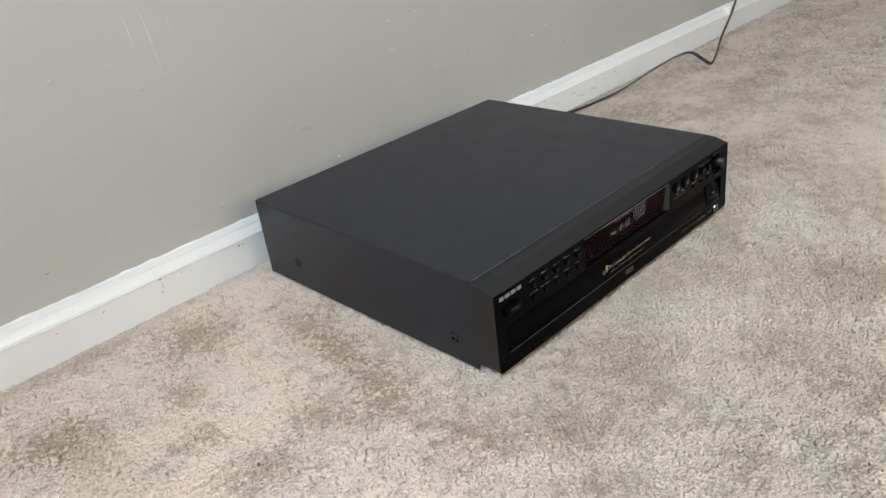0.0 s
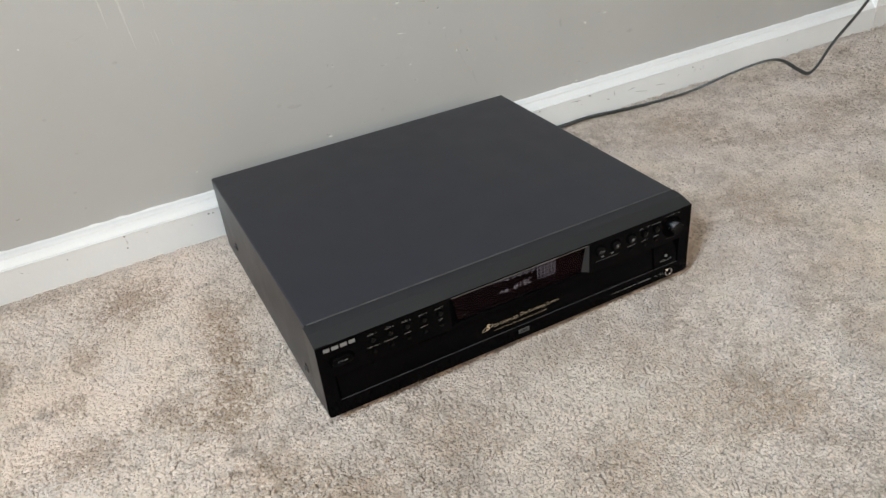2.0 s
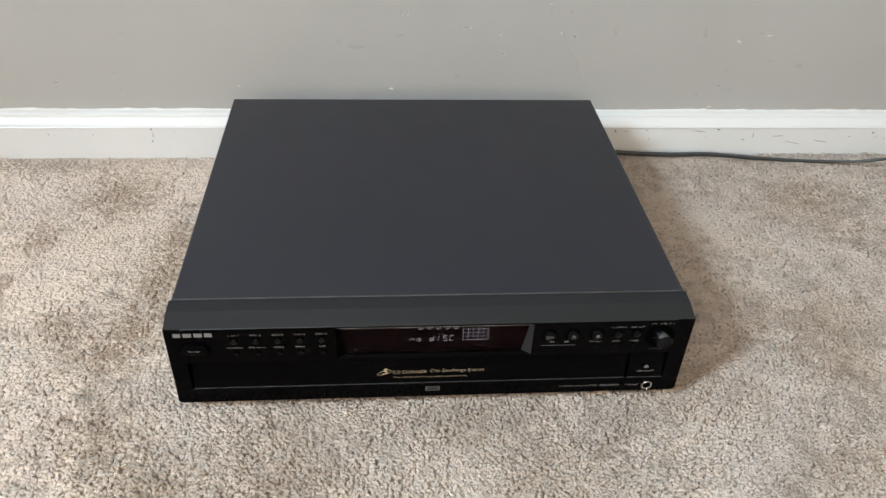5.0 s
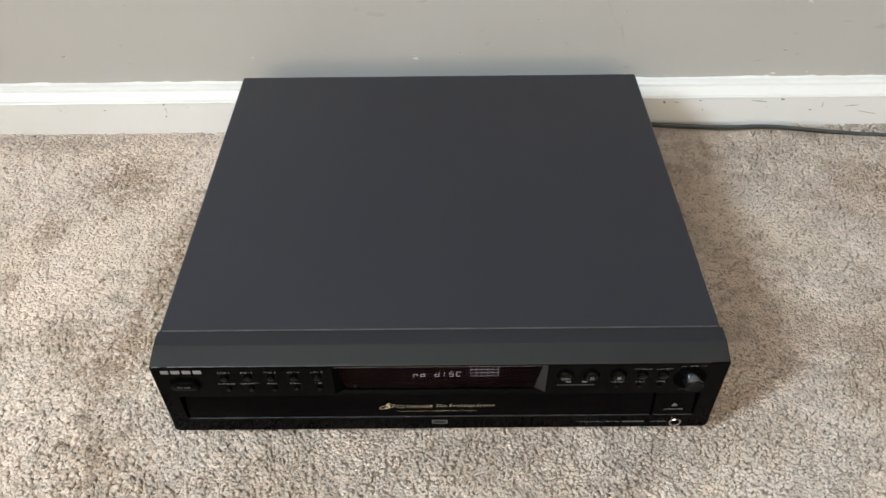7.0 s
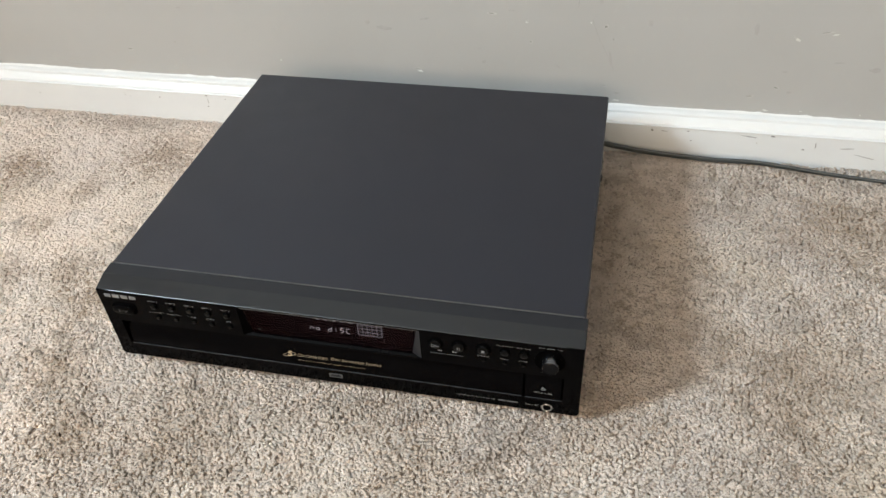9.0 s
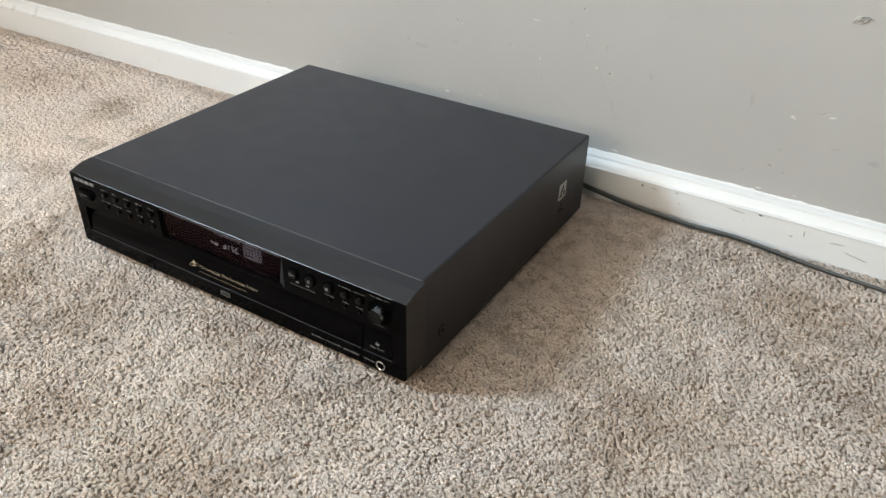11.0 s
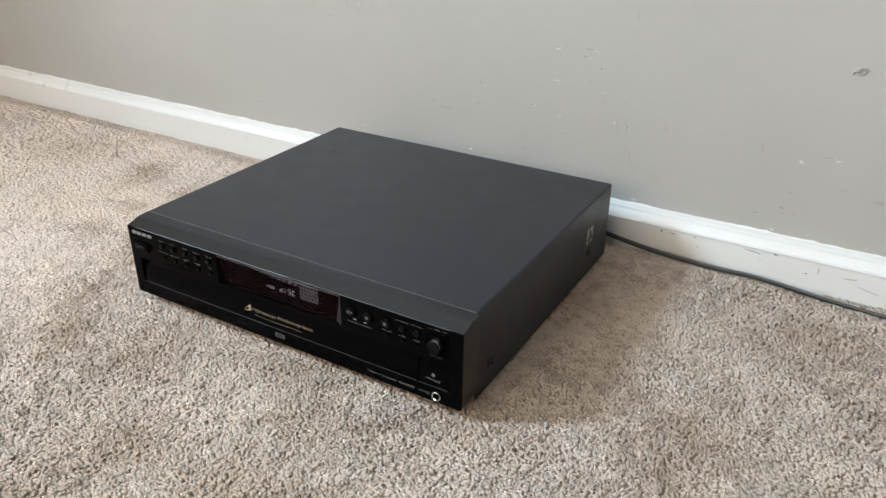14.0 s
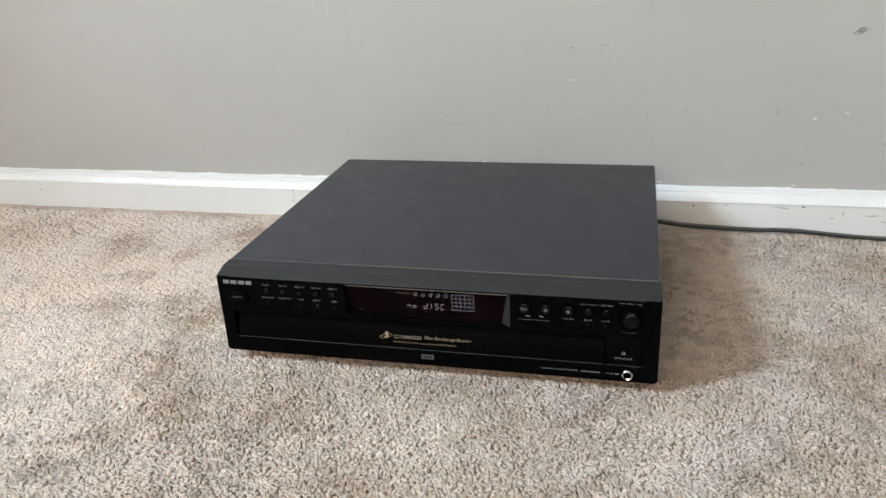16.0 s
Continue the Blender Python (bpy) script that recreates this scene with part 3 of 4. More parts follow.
fascia = part("front_panel", fascia_mesh(), FASCIA, changer, "black plastic front with a sloped top edge")
# top facets and sides take the lit copies, the upper facet the dimmer one
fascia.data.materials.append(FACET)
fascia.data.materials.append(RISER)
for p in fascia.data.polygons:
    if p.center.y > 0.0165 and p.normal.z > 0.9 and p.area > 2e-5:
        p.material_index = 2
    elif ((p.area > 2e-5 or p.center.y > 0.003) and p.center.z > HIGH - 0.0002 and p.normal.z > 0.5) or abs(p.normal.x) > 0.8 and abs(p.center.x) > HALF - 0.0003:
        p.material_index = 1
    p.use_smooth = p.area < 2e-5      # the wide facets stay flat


def cover_mesh():
    """The folded steel cover: top and two sides, with rounded folds."""
    w, z1, r, n = 0.2132, 0.1024, 0.0026, 5
    outer = [(-w, 0.0050)]
    outer += [(-w + r - r * math.cos(radians(90 * k / n)), z1 - r + r * math.sin(radians(90 * k / n))) for k in range(n + 1)]
    outer += [(w - r + r * math.sin(radians(90 * k / n)), z1 - r + r * math.cos(radians(90 * k / n))) for k in range(n + 1)]
    outer += [(w, 0.0050)]
    t = 0.001
    inner = [(x - math.copysign(t, x), min(z, z1 - t)) for x, z in outer[::-1]]
    bm = bmesh.new()
    prof = outer + inner
    a = [bm.verts.new((x, 0.0300, z)) for x, z in prof]
    b = [bm.verts.new((x, 0.3845, z)) for x, z in prof]
    m = len(prof)
    for k in range(m):
        bm.faces.new((a[k], a[(k + 1) % m], b[(k + 1) % m], b[k]))
    h = len(outer)
    for ring in (a, b):
        for k in range(h - 1):
            bm.faces.new((ring[k], ring[k + 1], ring[m - 2 - k], ring[m - 1 - k]))
    return bm


cover = part("cover", cover_mesh(), COVER, changer, "satin black folded steel cover")
# the cover's turned-down front lip, its seam highlight put into the colour
part("cover_lip", sweep_x([(0.0298, 0.0990), (0.0298, 0.1012), (0.0300, 0.1022), (0.0300, 0.0990)], -0.2108, 0.2108), LIP, cover, "front edge of the cover, its highlight put into a bright colour")
part("rear_panel", box(-0.212, 0.212, 0.380, 0.383, 0.0125, 0.1012, 0.0005), COVER, changer)
# black block reaching low under the case, added to keep the gap dark
part("base_plate", box(-0.1950, 0.1950, 0.0340, 0.3760, 0.0030, 0.0122, 0.0006), POCKET, changer)
part("cord_grommet", lathe_y([(0.0065, 0), (0.0065, 0.012), (0.005, 0.014)], 0.155, 0.398, 0.035, 20), RUBBER, changer)


def foot_mesh(x, y):
    bm = bmesh.new()
    bmesh.ops.create_cone(bm, cap_ends=True, segments=28, radius1=0.019, radius2=0.021, depth=0.0200, matrix=Matrix.Translation((x, y, 0.0022)))
    return bm


for x in (-0.165, 0.165):
    for y in (0.05, 0.33):
        part("foot", foot_mesh(x, y), RUBBER, changer, "round black rubber foot sunk in the carpet")


def screw(x, y, z):
    """A cross-head screw in the side of the cover."""
    s = 1 if x > 0 else -1
    bm = bmesh.new()
    rings = [(0.0046, 0.0), (0.0046, 0.0004), (0.0041, 0.0013), (0.0028, 0.0018), (0.0018, 0.0018), (0.0011, 0.0008)]
    rows = [[bm.verts.new((x + s * d, y + r * math.cos(k * math.pi / 12), z + r * math.sin(k * math.pi / 12))) for k in range(24)] for r, d in rings]
    for a, b in zip(rows, rows[1:]):
        for k in range(24):
            bm.faces.new((a[k], a[(k + 1) % 24], b[(k + 1) % 24], b[k]))
    bm.faces.new(rows[-1])
    head = part("screw", bm, SCREW, cover, "black cross-head screw")
    for turn in (20, 110):
        m = Matrix.Translation((x + s * 0.00175, y, z)) @ Matrix.Rotation(radians(turn), 4, "X")
        slot = box(-0.0002, 0.0003, -0.0026, 0.0026, -0.00045, 0.00045)
        bmesh.ops.transform(slot, matrix=m, verts=slot.verts[:])
        part("screw_slot", slot, POCKET, head)
    # flat black ring that paints the dimple's shade
    washer = bmesh.new()
    ring = []
    for r in (0.0046, 0.0056):
        ring.append([washer.verts.new((x + s * 0.00025, y + r * math.cos(k * math.pi / 12), z + r * math.sin(k * math.pi / 12))) for k in range(24)])
    for k in range(24):
        washer.faces.new((ring[0][k], ring[0][(k + 1) % 24], ring[1][(k + 1) % 24], ring[1][k]))
    part("screw_dimple", washer, POCKET, head)


for x in (-0.2132, 0.2132):
    screw(x, 0.0595, 0.0305)
    screw(x, 0.319, 0.0352)


def side_quad(points, x):
    bm = bmesh.new()
    a = [bm.verts.new((x, y, z)) for y, z in points]
    b = [bm.verts.new((x + 0.0003, y, z)) for y, z in points]
    n = len(points)
    bm.faces.new(b), bm.faces.new(a[::-1])
    for k in range(n):
        bm.faces.new((a[k], a[(k + 1) % n], b[(k + 1) % n], b[k]))
    return bm


sticker = part("warning_sticker", side_quad([(0.3095, 0.0490), (0.3285, 0.0490), (0.3285, 0.0685), (0.3095, 0.0685)], 0.2132), STICKER, cover, "pale warning sticker with a black triangle")
part("triangle", side_quad([(0.3112, 0.0520), (0.3268, 0.0520), (0.319, 0.0664)], 0.2136), POCKET, sticker)
part("triangle", side_quad([(0.3146, 0.0538), (0.3234, 0.0538), (0.319, 0.0622)], 0.2140), STICKER, sticker)
part("bolt", side_quad([(0.3182, 0.0545), (0.3194, 0.0545), (0.3203, 0.0574), (0.3190, 0.0600), (0.3184, 0.0574)], 0.2144), POCKET, sticker)

# display
display = part("display_window", plate([(-0.0775, ZD1), (-0.0720, 0.0622), (0.0720, 0.0622), (0.0775, ZD1)], 0.0034, 0.0010), FILTER, changer, "dark red filter pane over a lit display")
display.visible_shadow = False
display.data.materials.append(CLEAR)
for p in display.data.polygons:
    p.material_index = 0 if p.normal.y < -0.5 else 1


def display_bezel(side):
    bm = bmesh.new()
    xa, xb, xc = side * XD, side * 0.0775, side * 0.0720
    v = [bm.verts.new(c) for c in ((xa, 0.0002, ZD1), (xb, 0.0036, ZD1), (xc, 0.0036, 0.0622), (xa, 0.0002, ZD0), (xc, 0.0008, ZD0))]
    bm.faces.new((v[0], v[1], v[2], v[3]))
    bm.faces.new((v[3], v[2], v[4]))
    return bm


# right bezel lighter, left black: their light and shade are put into the material
for side in (-1, 1):
    part("display_bezel", display_bezel(side), FACET if side > 0 else POCKET, changer)
sill = bmesh.new()
sv = [sill.verts.new(c) for c in ((-0.0805, 0.0003, ZD0 + 0.0001), (0.0805, 0.0003, ZD0 + 0.0001), (0.0722, 0.0036, 0.0623), (-0.0722, 0.0036, 0.0623))]
sill.faces.new(sv)
part("display_sill", sill, FASCIA, changer)
part("display_edge", box(-0.0785, 0.0785, 0.0004, 0.0009, 0.0930, 0.0936), GREYPRINT, changer, "thin pale line along the display top")
panel = part("display_panel", box(-0.0775, 0.0775, 0.0095, 0.0110, 0.0612, 0.0935), VFD, changer, "dark display panel with lit segments")
YV = 0.0094


def strokes(lines, w, y=YV):
    """Flat lit bars from (x, z) to (x, z)."""
    bm = bmesh.new()
    for xa, za, xb, zb in lines:
        d = Vector((xb - xa, zb - za)).normalized() * (w / 2)
        n = Vector((-d.y, d.x))
        pts = [(xa - d.x * 0.6 + n.x, za - d.y * 0.6 + n.y), (xa - d.x * 0.6 - n.x, za - d.y * 0.6 - n.y), (xb + d.x * 0.6 - n.x, zb + d.y * 0.6 - n.y), (xb + d.x * 0.6 + n.x, zb + d.y * 0.6 + n.y)]
        join(bm, plate(pts, y, 0.0002))
    return bm


SEG = {"a": (0, 2, 1, 2), "b": (1, 2, 1, 1), "c": (1, 1, 1, 0), "d": (0, 0, 1, 0), "e": (0, 1, 0, 0), "f": (0, 2, 0, 1), "g": (0, 1, 1, 1), "i": (0.5, 2, 0.5, 1.15), "j": (0.5, 0.85, 0.5, 0)}
CHAR = {"n": "ceg", "o": "cdeg", "d": "bcdeg", "i": "ij", "s": "acdfg", "c": "adef"}


def character(letter, x, z, w=0.0031, h=0.0054):
    lines = []
    for s in CHAR[letter]:
        a, b, c, d = SEG[s]
        k = 0.10
        a2, c2 = a + (c - a) * k, c - (c - a) * k
        b2, d2 = b + (d - b) * k, d - (d - b) * k
        lines.append([x + a2 * w + b2 * h * 0.05, z + b2 * h / 2, x + c2 * w + d2 * h * 0.05, z + d2 * h / 2])
    part("display_character", strokes(lines, 0.00034), LIT, panel)


for k, letter in enumerate("no disc"):
    if letter != " ":
        character(letter, -0.0205 + 0.00550 * k, 0.0692)


def grid_lines():
    x0, x1, z0, z1 = 0.0236, 0.0448, 0.0695, 0.0857
    lines = [(x0 + (x1 - x0) * i / 5, z0, x0 + (x1 - x0) * i / 5, z1) for i in range(6)]
    lines += [(x0, z0 + (z1 - z0) * j / 4, x1, z0 + (z1 - z0) * j / 4) for j in range(5)]
    return strokes(lines, 0.00023)


part("display_grid", grid_lines(), LITDIM, panel)
for k in range(5):
    x, z, r = -0.0118 + 0.00738 * k, 0.0842, 0.0020
    arc = [(x + r * math.cos(radians(a)), z + r * math.sin(radians(a)), x + r * math.cos(radians(a + 24)), z + r * math.sin(radians(a + 24))) for a in range(-190, 30, 24)]
    part("display_ring", strokes(arc, 0.00032), LITDIM, panel)
    lettering(str(k + 1), x - 0.0006, z + 0.0004, 0.0012 if k else 0.0006, 0.0024, YV - 0.0003, LITDIM, panel, "display_number")
lettering("ALL DISCS", -0.0300, 0.0846, 0.0128, 0.0013, YV - 0.0003, LITDIM, panel, "display_word")
part("indicator", plate(rect(-0.0660, -0.0642, 0.0670, 0.0688), 0.0023, 0.0002), DIMPRINT, display)


# tray flap and the open/close key: both lean back at the top in one recess
def leaning_flap(x0, x1, z0, z1, d0, d1):
    prof = []
    for k in range(7):
        f = k / 6
        prof.append((d0 + (d1 - d0) * f ** 1.5, z0 + (z1 - z0) * f))
    prof += [(0.0115, z1), (0.0115, z0)]
    return sweep_x(prof, x0, x1, 0.0003)


tray = part("tray_flap", leaning_flap(-0.1995, 0.1665, 0.0296, 0.0582, 0.0008, 0.0062), FASCIA, changer, "long black tray flap leaning back at its top")
key = part("open_close_key", leaning_flap(0.1685, 0.1990, 0.0296, 0.0582, 0.0004, 0.0050), FASCIA, changer, "square black open and close key")
# thin bright strips: the ledges' highlight is put into their colour
part("tray_ledge", box(-0.2000, 0.1660, -0.0003, 0.0008, 0.0286, 0.0291, 0.0002), LEDGE, changer)
part("key_ledge", box(0.1690, 0.2000, -0.0003, 0.0006, 0.0286, 0.0291, 0.0002), LEDGE, changer)
FY = -0.0003

# name bar: four plain blocks, no letters
for x0, x1 in ((-0.2076, -0.2018), (-0.2000, -0.1934), (-0.1916, -0.1852), (-0.1834, -0.1774)):
    part("brand_block", plate(rect(x0, x1, 0.0879, 0.0916), 0.0, 0.0004), BRANDPRINT, fascia, "pale silver name block")

# flat black plate that paints the shade round the power button
part("power_surround", plate(pill(-0.1925, 0.0750, 0.0250, 0.0136), 0.0, 0.0002), POCKET, fascia)


def raised_pill(cx, cz, w, h, d):
    bm = bmesh.new()
    rows = []
    for grow, depth in ((0, 0), (0, d * 0.6), (-0.0012, d), (-0.0030, d * 1.15)):
        rows.append([bm.verts.new((x, -depth, z)) for x, z in pill(cx, cz, w + grow, h + grow)])
    n = len(rows[0])
    for a, b in zip(rows, rows[1:]):
        for k in range(n):
            bm.faces.new((a[k], a[(k + 1) % n], b[(k + 1) % n], b[k]))
    bm.faces.new(rows[-1])
    return bm


power = part("power_button", raised_pill(-0.1925, 0.0750, 0.0215, 0.0102, 0.0030), FASCIA, changer, "oval black power button")
lettering("POWER", -0.1972, 0.0750, 0.0094, 0.0015, -0.00352, GREYPRINT, power)


def round_button(x, z, r, d, label):
    """A domed round button in a flat black ring, its recess shade painted."""
    ring = lathe_y([(r * 1.32, 0), (r * 1.32, 0.0003), (r * 1.02, 0.0003)], x, 0.0, z, 28)
    part("button_ring", ring, POCKET, fascia)
    return part("button", lathe_y([(r, 0), (r, d * 0.55), (r * 0.92, d * 0.85), (r * 0.72, d), (r * 0.35, d * 1.05), (r * 0.05, d * 1.06)], x, 0.0, z, 28), GLOSS, changer, label)


XB = [-0.1610, -0.1437, -0.1264, -0.1092, -0.0918]
for k, x in enumerate(XB):
    round_button(x, 0.0832, 0.0026, 0.0028, "small round disc select button")
    lettering("DISC %d" % (k + 1), x - 0.0043, 0.0888, 0.0086, 0.0016, FY, GREYPRINT, fascia)
for x, word, wide in zip(XB, ("PLAY MODE", "PEAK SEARCH", "FADER", "REPEAT", "TIME"), (0.0125, 0.0130, 0.0072, 0.0080, 0.0055)):
    round_button(x + 0.0006, 0.0692, 0.0019, 0.0022, "tiny round black button")
    lettering(word, x - wide / 2, 0.0752, wide, 0.0014, FY, GREYPRINT, fascia)

Z1 = 0.0822
for x, kind in ((0.0940, "play"), (0.1135, "pause"), (0.1338, "stop")):
    b = round_button(x, Z1, 0.0049, 0.0030, "round glossy %s button" % kind)
    ys = -0.0034
    if kind == "play":
        part("symbol", strokes([(x - 0.0026, Z1 + 0.0013, x - 0.0026, Z1 - 0.0013), (x - 0.0026, Z1 - 0.0013, x + 0.0030, Z1), (x + 0.0030, Z1, x - 0.0026, Z1 + 0.0013)], 0.0004, ys), SYMPRINT, b)
    elif kind == "pause":
        part("symbol", strokes([(x - 0.0007, Z1 - 0.0012, x - 0.0007, Z1 + 0.0012), (x + 0.0009, Z1 - 0.0012, x + 0.0009, Z1 + 0.0012)], 0.0008, ys), SYMPRINT, b)
    else:
        part("symbol", plate(rect(x - 0.0013, x + 0.0013, Z1 - 0.0013, Z1 + 0.0013), ys, 0.0002), SYMPRINT, b)


def tri(x, z, s, d):
    return [(x, z + s), (x, z - s), (x + d * s * 1.9, z)]


for x, d in ((0.0988, -1), (0.1078, 1)):
    for o in (0, 0.0019):
        pts = tri(x + d * o, 0.0738, 0.0009, d)
        part("symbol", plate(pts if d > 0 else pts[::-1], 0.0, 0.0003), GREYPRINT, fascia)
part("underline", box(0.0885, 0.1018, -0.0003, 0.0, 0.0698, 0.0702), DIMPRINT, fascia)
part("underline", box(0.1026, 0.1172, -0.0003, 0.0, 0.0698, 0.0702), DIMPRINT, fascia)
for x, word, wide in ((0.1515, "EX-CHANGE", 0.0130), (0.1672, "DISC SKIP", 0.0112)):
    round_button(x, Z1, 0.0035, 0.0028, "small round black button")
    lettering(word, x - wide / 2, 0.0890, wide, 0.0014, FY, GREYPRINT, fascia)
for x, word, wide in ((0.1338, "TIME EDIT", 0.0108), (0.1515, "CHECK", 0.0072), (0.1668, "CLEAR", 0.0072)):
    round_button(x, 0.0688, 0.0015, 0.0018, "tiny round black button")
    lettering(word, x - wide / 2, 0.0735, wide, 0.0014, FY, GREYPRINT, fascia)

# flat black ring that paints the shade round the knob
part("knob_recess", lathe_y([(0.0124, 0), (0.0124, 0.0003), (0.0095, 0.0003)], 0.188, 0.0, 0.0775, 40), POCKET, fascia)
knob = part("knob", lathe_y([(0.0074, 0), (0.0070, 0.0080), (0.0067, 0.0090), (0.0060, 0.0096), (0.0030, 0.0093), (0.0004, 0.0092)], 0.1892, 0.0, 0.0787, 48), KNOB, changer, "dark metallic jog knob")
# the side's highlight is put into a brighter metal than the face
knob.data.materials.append(KNOBSIDE)
for p in knob.data.polygons:
    p.material_index = 1 if abs(p.normal.y) < 0.6 else 0
lettering("I<<  AMS  >>I", 0.1790, 0.0922, 0.0185, 0.0017, FY, GREYPRINT, fascia)
lettering("PUSH ENTER", 0.1815, 0.0635, 0.0120, 0.0013, FY, DIMPRINT, fascia)
lettering("OPEN/CLOSE", 0.1762, 0.0362, 0.0155, 0.0019, 0.0002, GREYPRINT, key)
part("symbol", strokes([(0.1822, 0.0400, 0.1858, 0.0400), (0.1822, 0.0412, 0.1858, 0.0412), (0.1822, 0.0412, 0.1840, 0.0432), (0.1840, 0.0432, 0.1858, 0.0412)], 0.0004, 0.0006), GREYPRINT, key)

jack = part("phones_jack", lathe_y([(0.0049, 0), (0.0049, 0.0014), (0.0044, 0.0019), (0.0036, 0.0014), (0.0034, 0.0004)], 0.188, 0.0, 0.0195, 36), CHROME, changer, "chrome ringed headphone socket")
part("socket", lathe_y([(0.0036, 0), (0.0034, 0.0007)], 0.188, 0.0, 0.0195, 28), POCKET, jack)
lettering("PHONES", 0.1690, 0.0197, 0.0120, 0.0016, FY, GREYPRINT, fascia)
lettering("COMPACT DISC PLAYER", 0.1090, 0.0200, 0.0345, 0.0016, FY, GREYPRINT, fascia)
part("model_bar", plate(rect(0.1462, 0.1525, 0.0190, 0.0206), 0.0, 0.0003), DIMPRINT, fascia)
part("model_bar", plate(rect(0.1534, 0.1632, 0.0190, 0.0206), 0.0, 0.0003), DIMPRINT, fascia)

# gold lettering on the flap
def flap_depth(z):
    return 0.0008 + 0.0054 * max(0.0, (z - 0.0296) / 0.0286) ** 1.5


yt = flap_depth(0.0405) - 0.0006
five = lettering("5", -0.0436, 0.0424, 0.0046, 0.0066, yt - 0.0005, ORANGEPRINT, tray, slant=0.2, bold=0.015)
orbit = []
for a in range(20, 345, 12):
    e = [(-0.0418 + 0.0066 * math.cos(radians(q)) * 0.94 - 0.0019 * math.sin(radians(q)) * 0.34, 0.0410 + 0.0066 * math.cos(radians(q)) * 0.34 + 0.0019 * math.sin(radians(q)) * 0.94) for q in (a, a + 12)]
    orbit.append((*e[0], *e[1]))
part("orbit_mark", strokes(orbit, 0.00032, yt - 0.0002), GOLDPRINT, tray)
lettering("CD CHANGER", -0.0345, 0.0408, 0.0285, 0.0036, yt, GOLDPRINT, tray, bold=0.0)
lettering("Disc Ex-change System", -0.0030, 0.0412, 0.0455, 0.0048, yt, GOLDPRINT, tray, slant=0.12)
lettering("OPTICAL DIGITAL OUTPUT / HIGH DENSITY LINEAR CONVERTER", -0.0345, 0.0352, 0.0625, 0.0013, flap_depth(0.0352) - 0.0004, GOLDPRINT, tray)
mark = part("disc_mark", plate(rect(-0.0070, 0.0055, 0.0190, 0.0240), 0.0, 0.0003), DIMPRINT, fascia, "plain grey mark")
part("mark_line", plate(rect(-0.0058, 0.0043, 0.0205, 0.0212), -0.0003, 0.0002), POCKET, mark)
part("mark_line", plate(rect(-0.0050, 0.0035, 0.0222, 0.0228), -0.0003, 0.0002), POCKET, mark)

# ---- the mains cord ---------------------------------------------------------------
def cord_mesh(points, gap=0.0030, r=0.0019):
    """A flat twin cord: two cores side by side along a smooth line."""
    pts = [Vector(p) for p in points]
    line = []
    for i in range(len(pts) - 1):
        p0, p1, p2, p3 = pts[max(i - 1, 0)], pts[i], pts[i + 1], pts[min(i + 2, len(pts) - 1)]
        for k in range(10):
            t = k / 10
            line.append(0.5 * ((2 * p1) + (p2 - p0) * t + (2 * p0 - 5 * p1 + 4 * p2 - p3) * t * t + (3 * p1 - p0 - 3 * p2 + p3) * t ** 3))
    line.append(pts[-1])
    prof = []
    for side in (1, -1):
        for k in range(7):
            a = radians(-70 + 140 * k / 6) if side > 0 else radians(110 + 140 * k / 6)
            prof.append((side * gap / 2 + r * math.cos(a), r * math.sin(a)))
    bm = bmesh.new()
    rows = []
    for i, p in enumerate(line):
        d = (line[min(i + 1, len(line) - 1)] - line[max(i - 1, 0)]).normalized()
        twist = 0.5 + 0.5 * math.sin(i * 0.045)
        flat = d.cross(Vector((0, 0, 1))).normalized()
        up = flat.cross(d).normalized()
        a = radians(25 + 65 * twist)
        u, v = flat * math.cos(a) + up * math.sin(a), up * math.cos(a) - flat * math.sin(a)
        rows.append([bm.verts.new(p + u * x + v * z) for x, z in prof])
    n = len(prof)
    for a, b in zip(rows, rows[1:]):
        for k in range(n):
            bm.faces.new((a[k], a[(k + 1) % n], b[(k + 1) % n], b[k]))
    bm.faces.new(rows[0]), bm.faces.new(rows[-1][::-1])
    return bm


CORD_LINE = [(0.155, 0.396, 0.035), (0.160, 0.415, 0.030), (0.180, 0.430, 0.016), (0.215, 0.4345, 0.007), (0.264, 0.430, 0.003), (0.340, 0.425, 0.002), (0.400, 0.424, 0.003), (0.470, 0.414, 0.002), (0.535, 0.405, 0.003),
             (0.590, 0.392, 0.010), (0.635, 0.357, 0.038), (0.672, 0.327, 0.057), (0.700, 0.315, 0.056), (0.735, 0.309, 0.034), (0.760, 0.308, 0.021), (0.785, 0.312, 0.026), (0.835, 0.325, 0.054), (0.934, 0.350, 0.094),
             (1.040, 0.385, 0.150), (1.120, 0.430, 0.230), (1.150, 0.4575, 0.300)]
tagged(link_mesh("power_cord", cord_mesh(CORD_LINE), CORD), "dark grey twin-core mains cord lying along the baseboard", "cord")

# ---- the carpet's pile ---------------------------------------------------------------
rng = np.random.default_rng(4)


def waves(x, y, sizes, seed):
    """A smooth random field of about -1 to 1."""
    r = np.random.default_rng(seed)
    out = np.zeros_like(x)
    for size in sizes:
        for _ in range(7):
            a, p = r.uniform(0, 2 * np.pi), r.uniform(0, 2 * np.pi)
            k = 2 * np.pi / (size * r.uniform(0.7, 1.4))
            out += np.cos(k * (x * np.cos(a) + y * np.sin(a)) + p)
    return out / np.sqrt(3.5 * len(sizes))


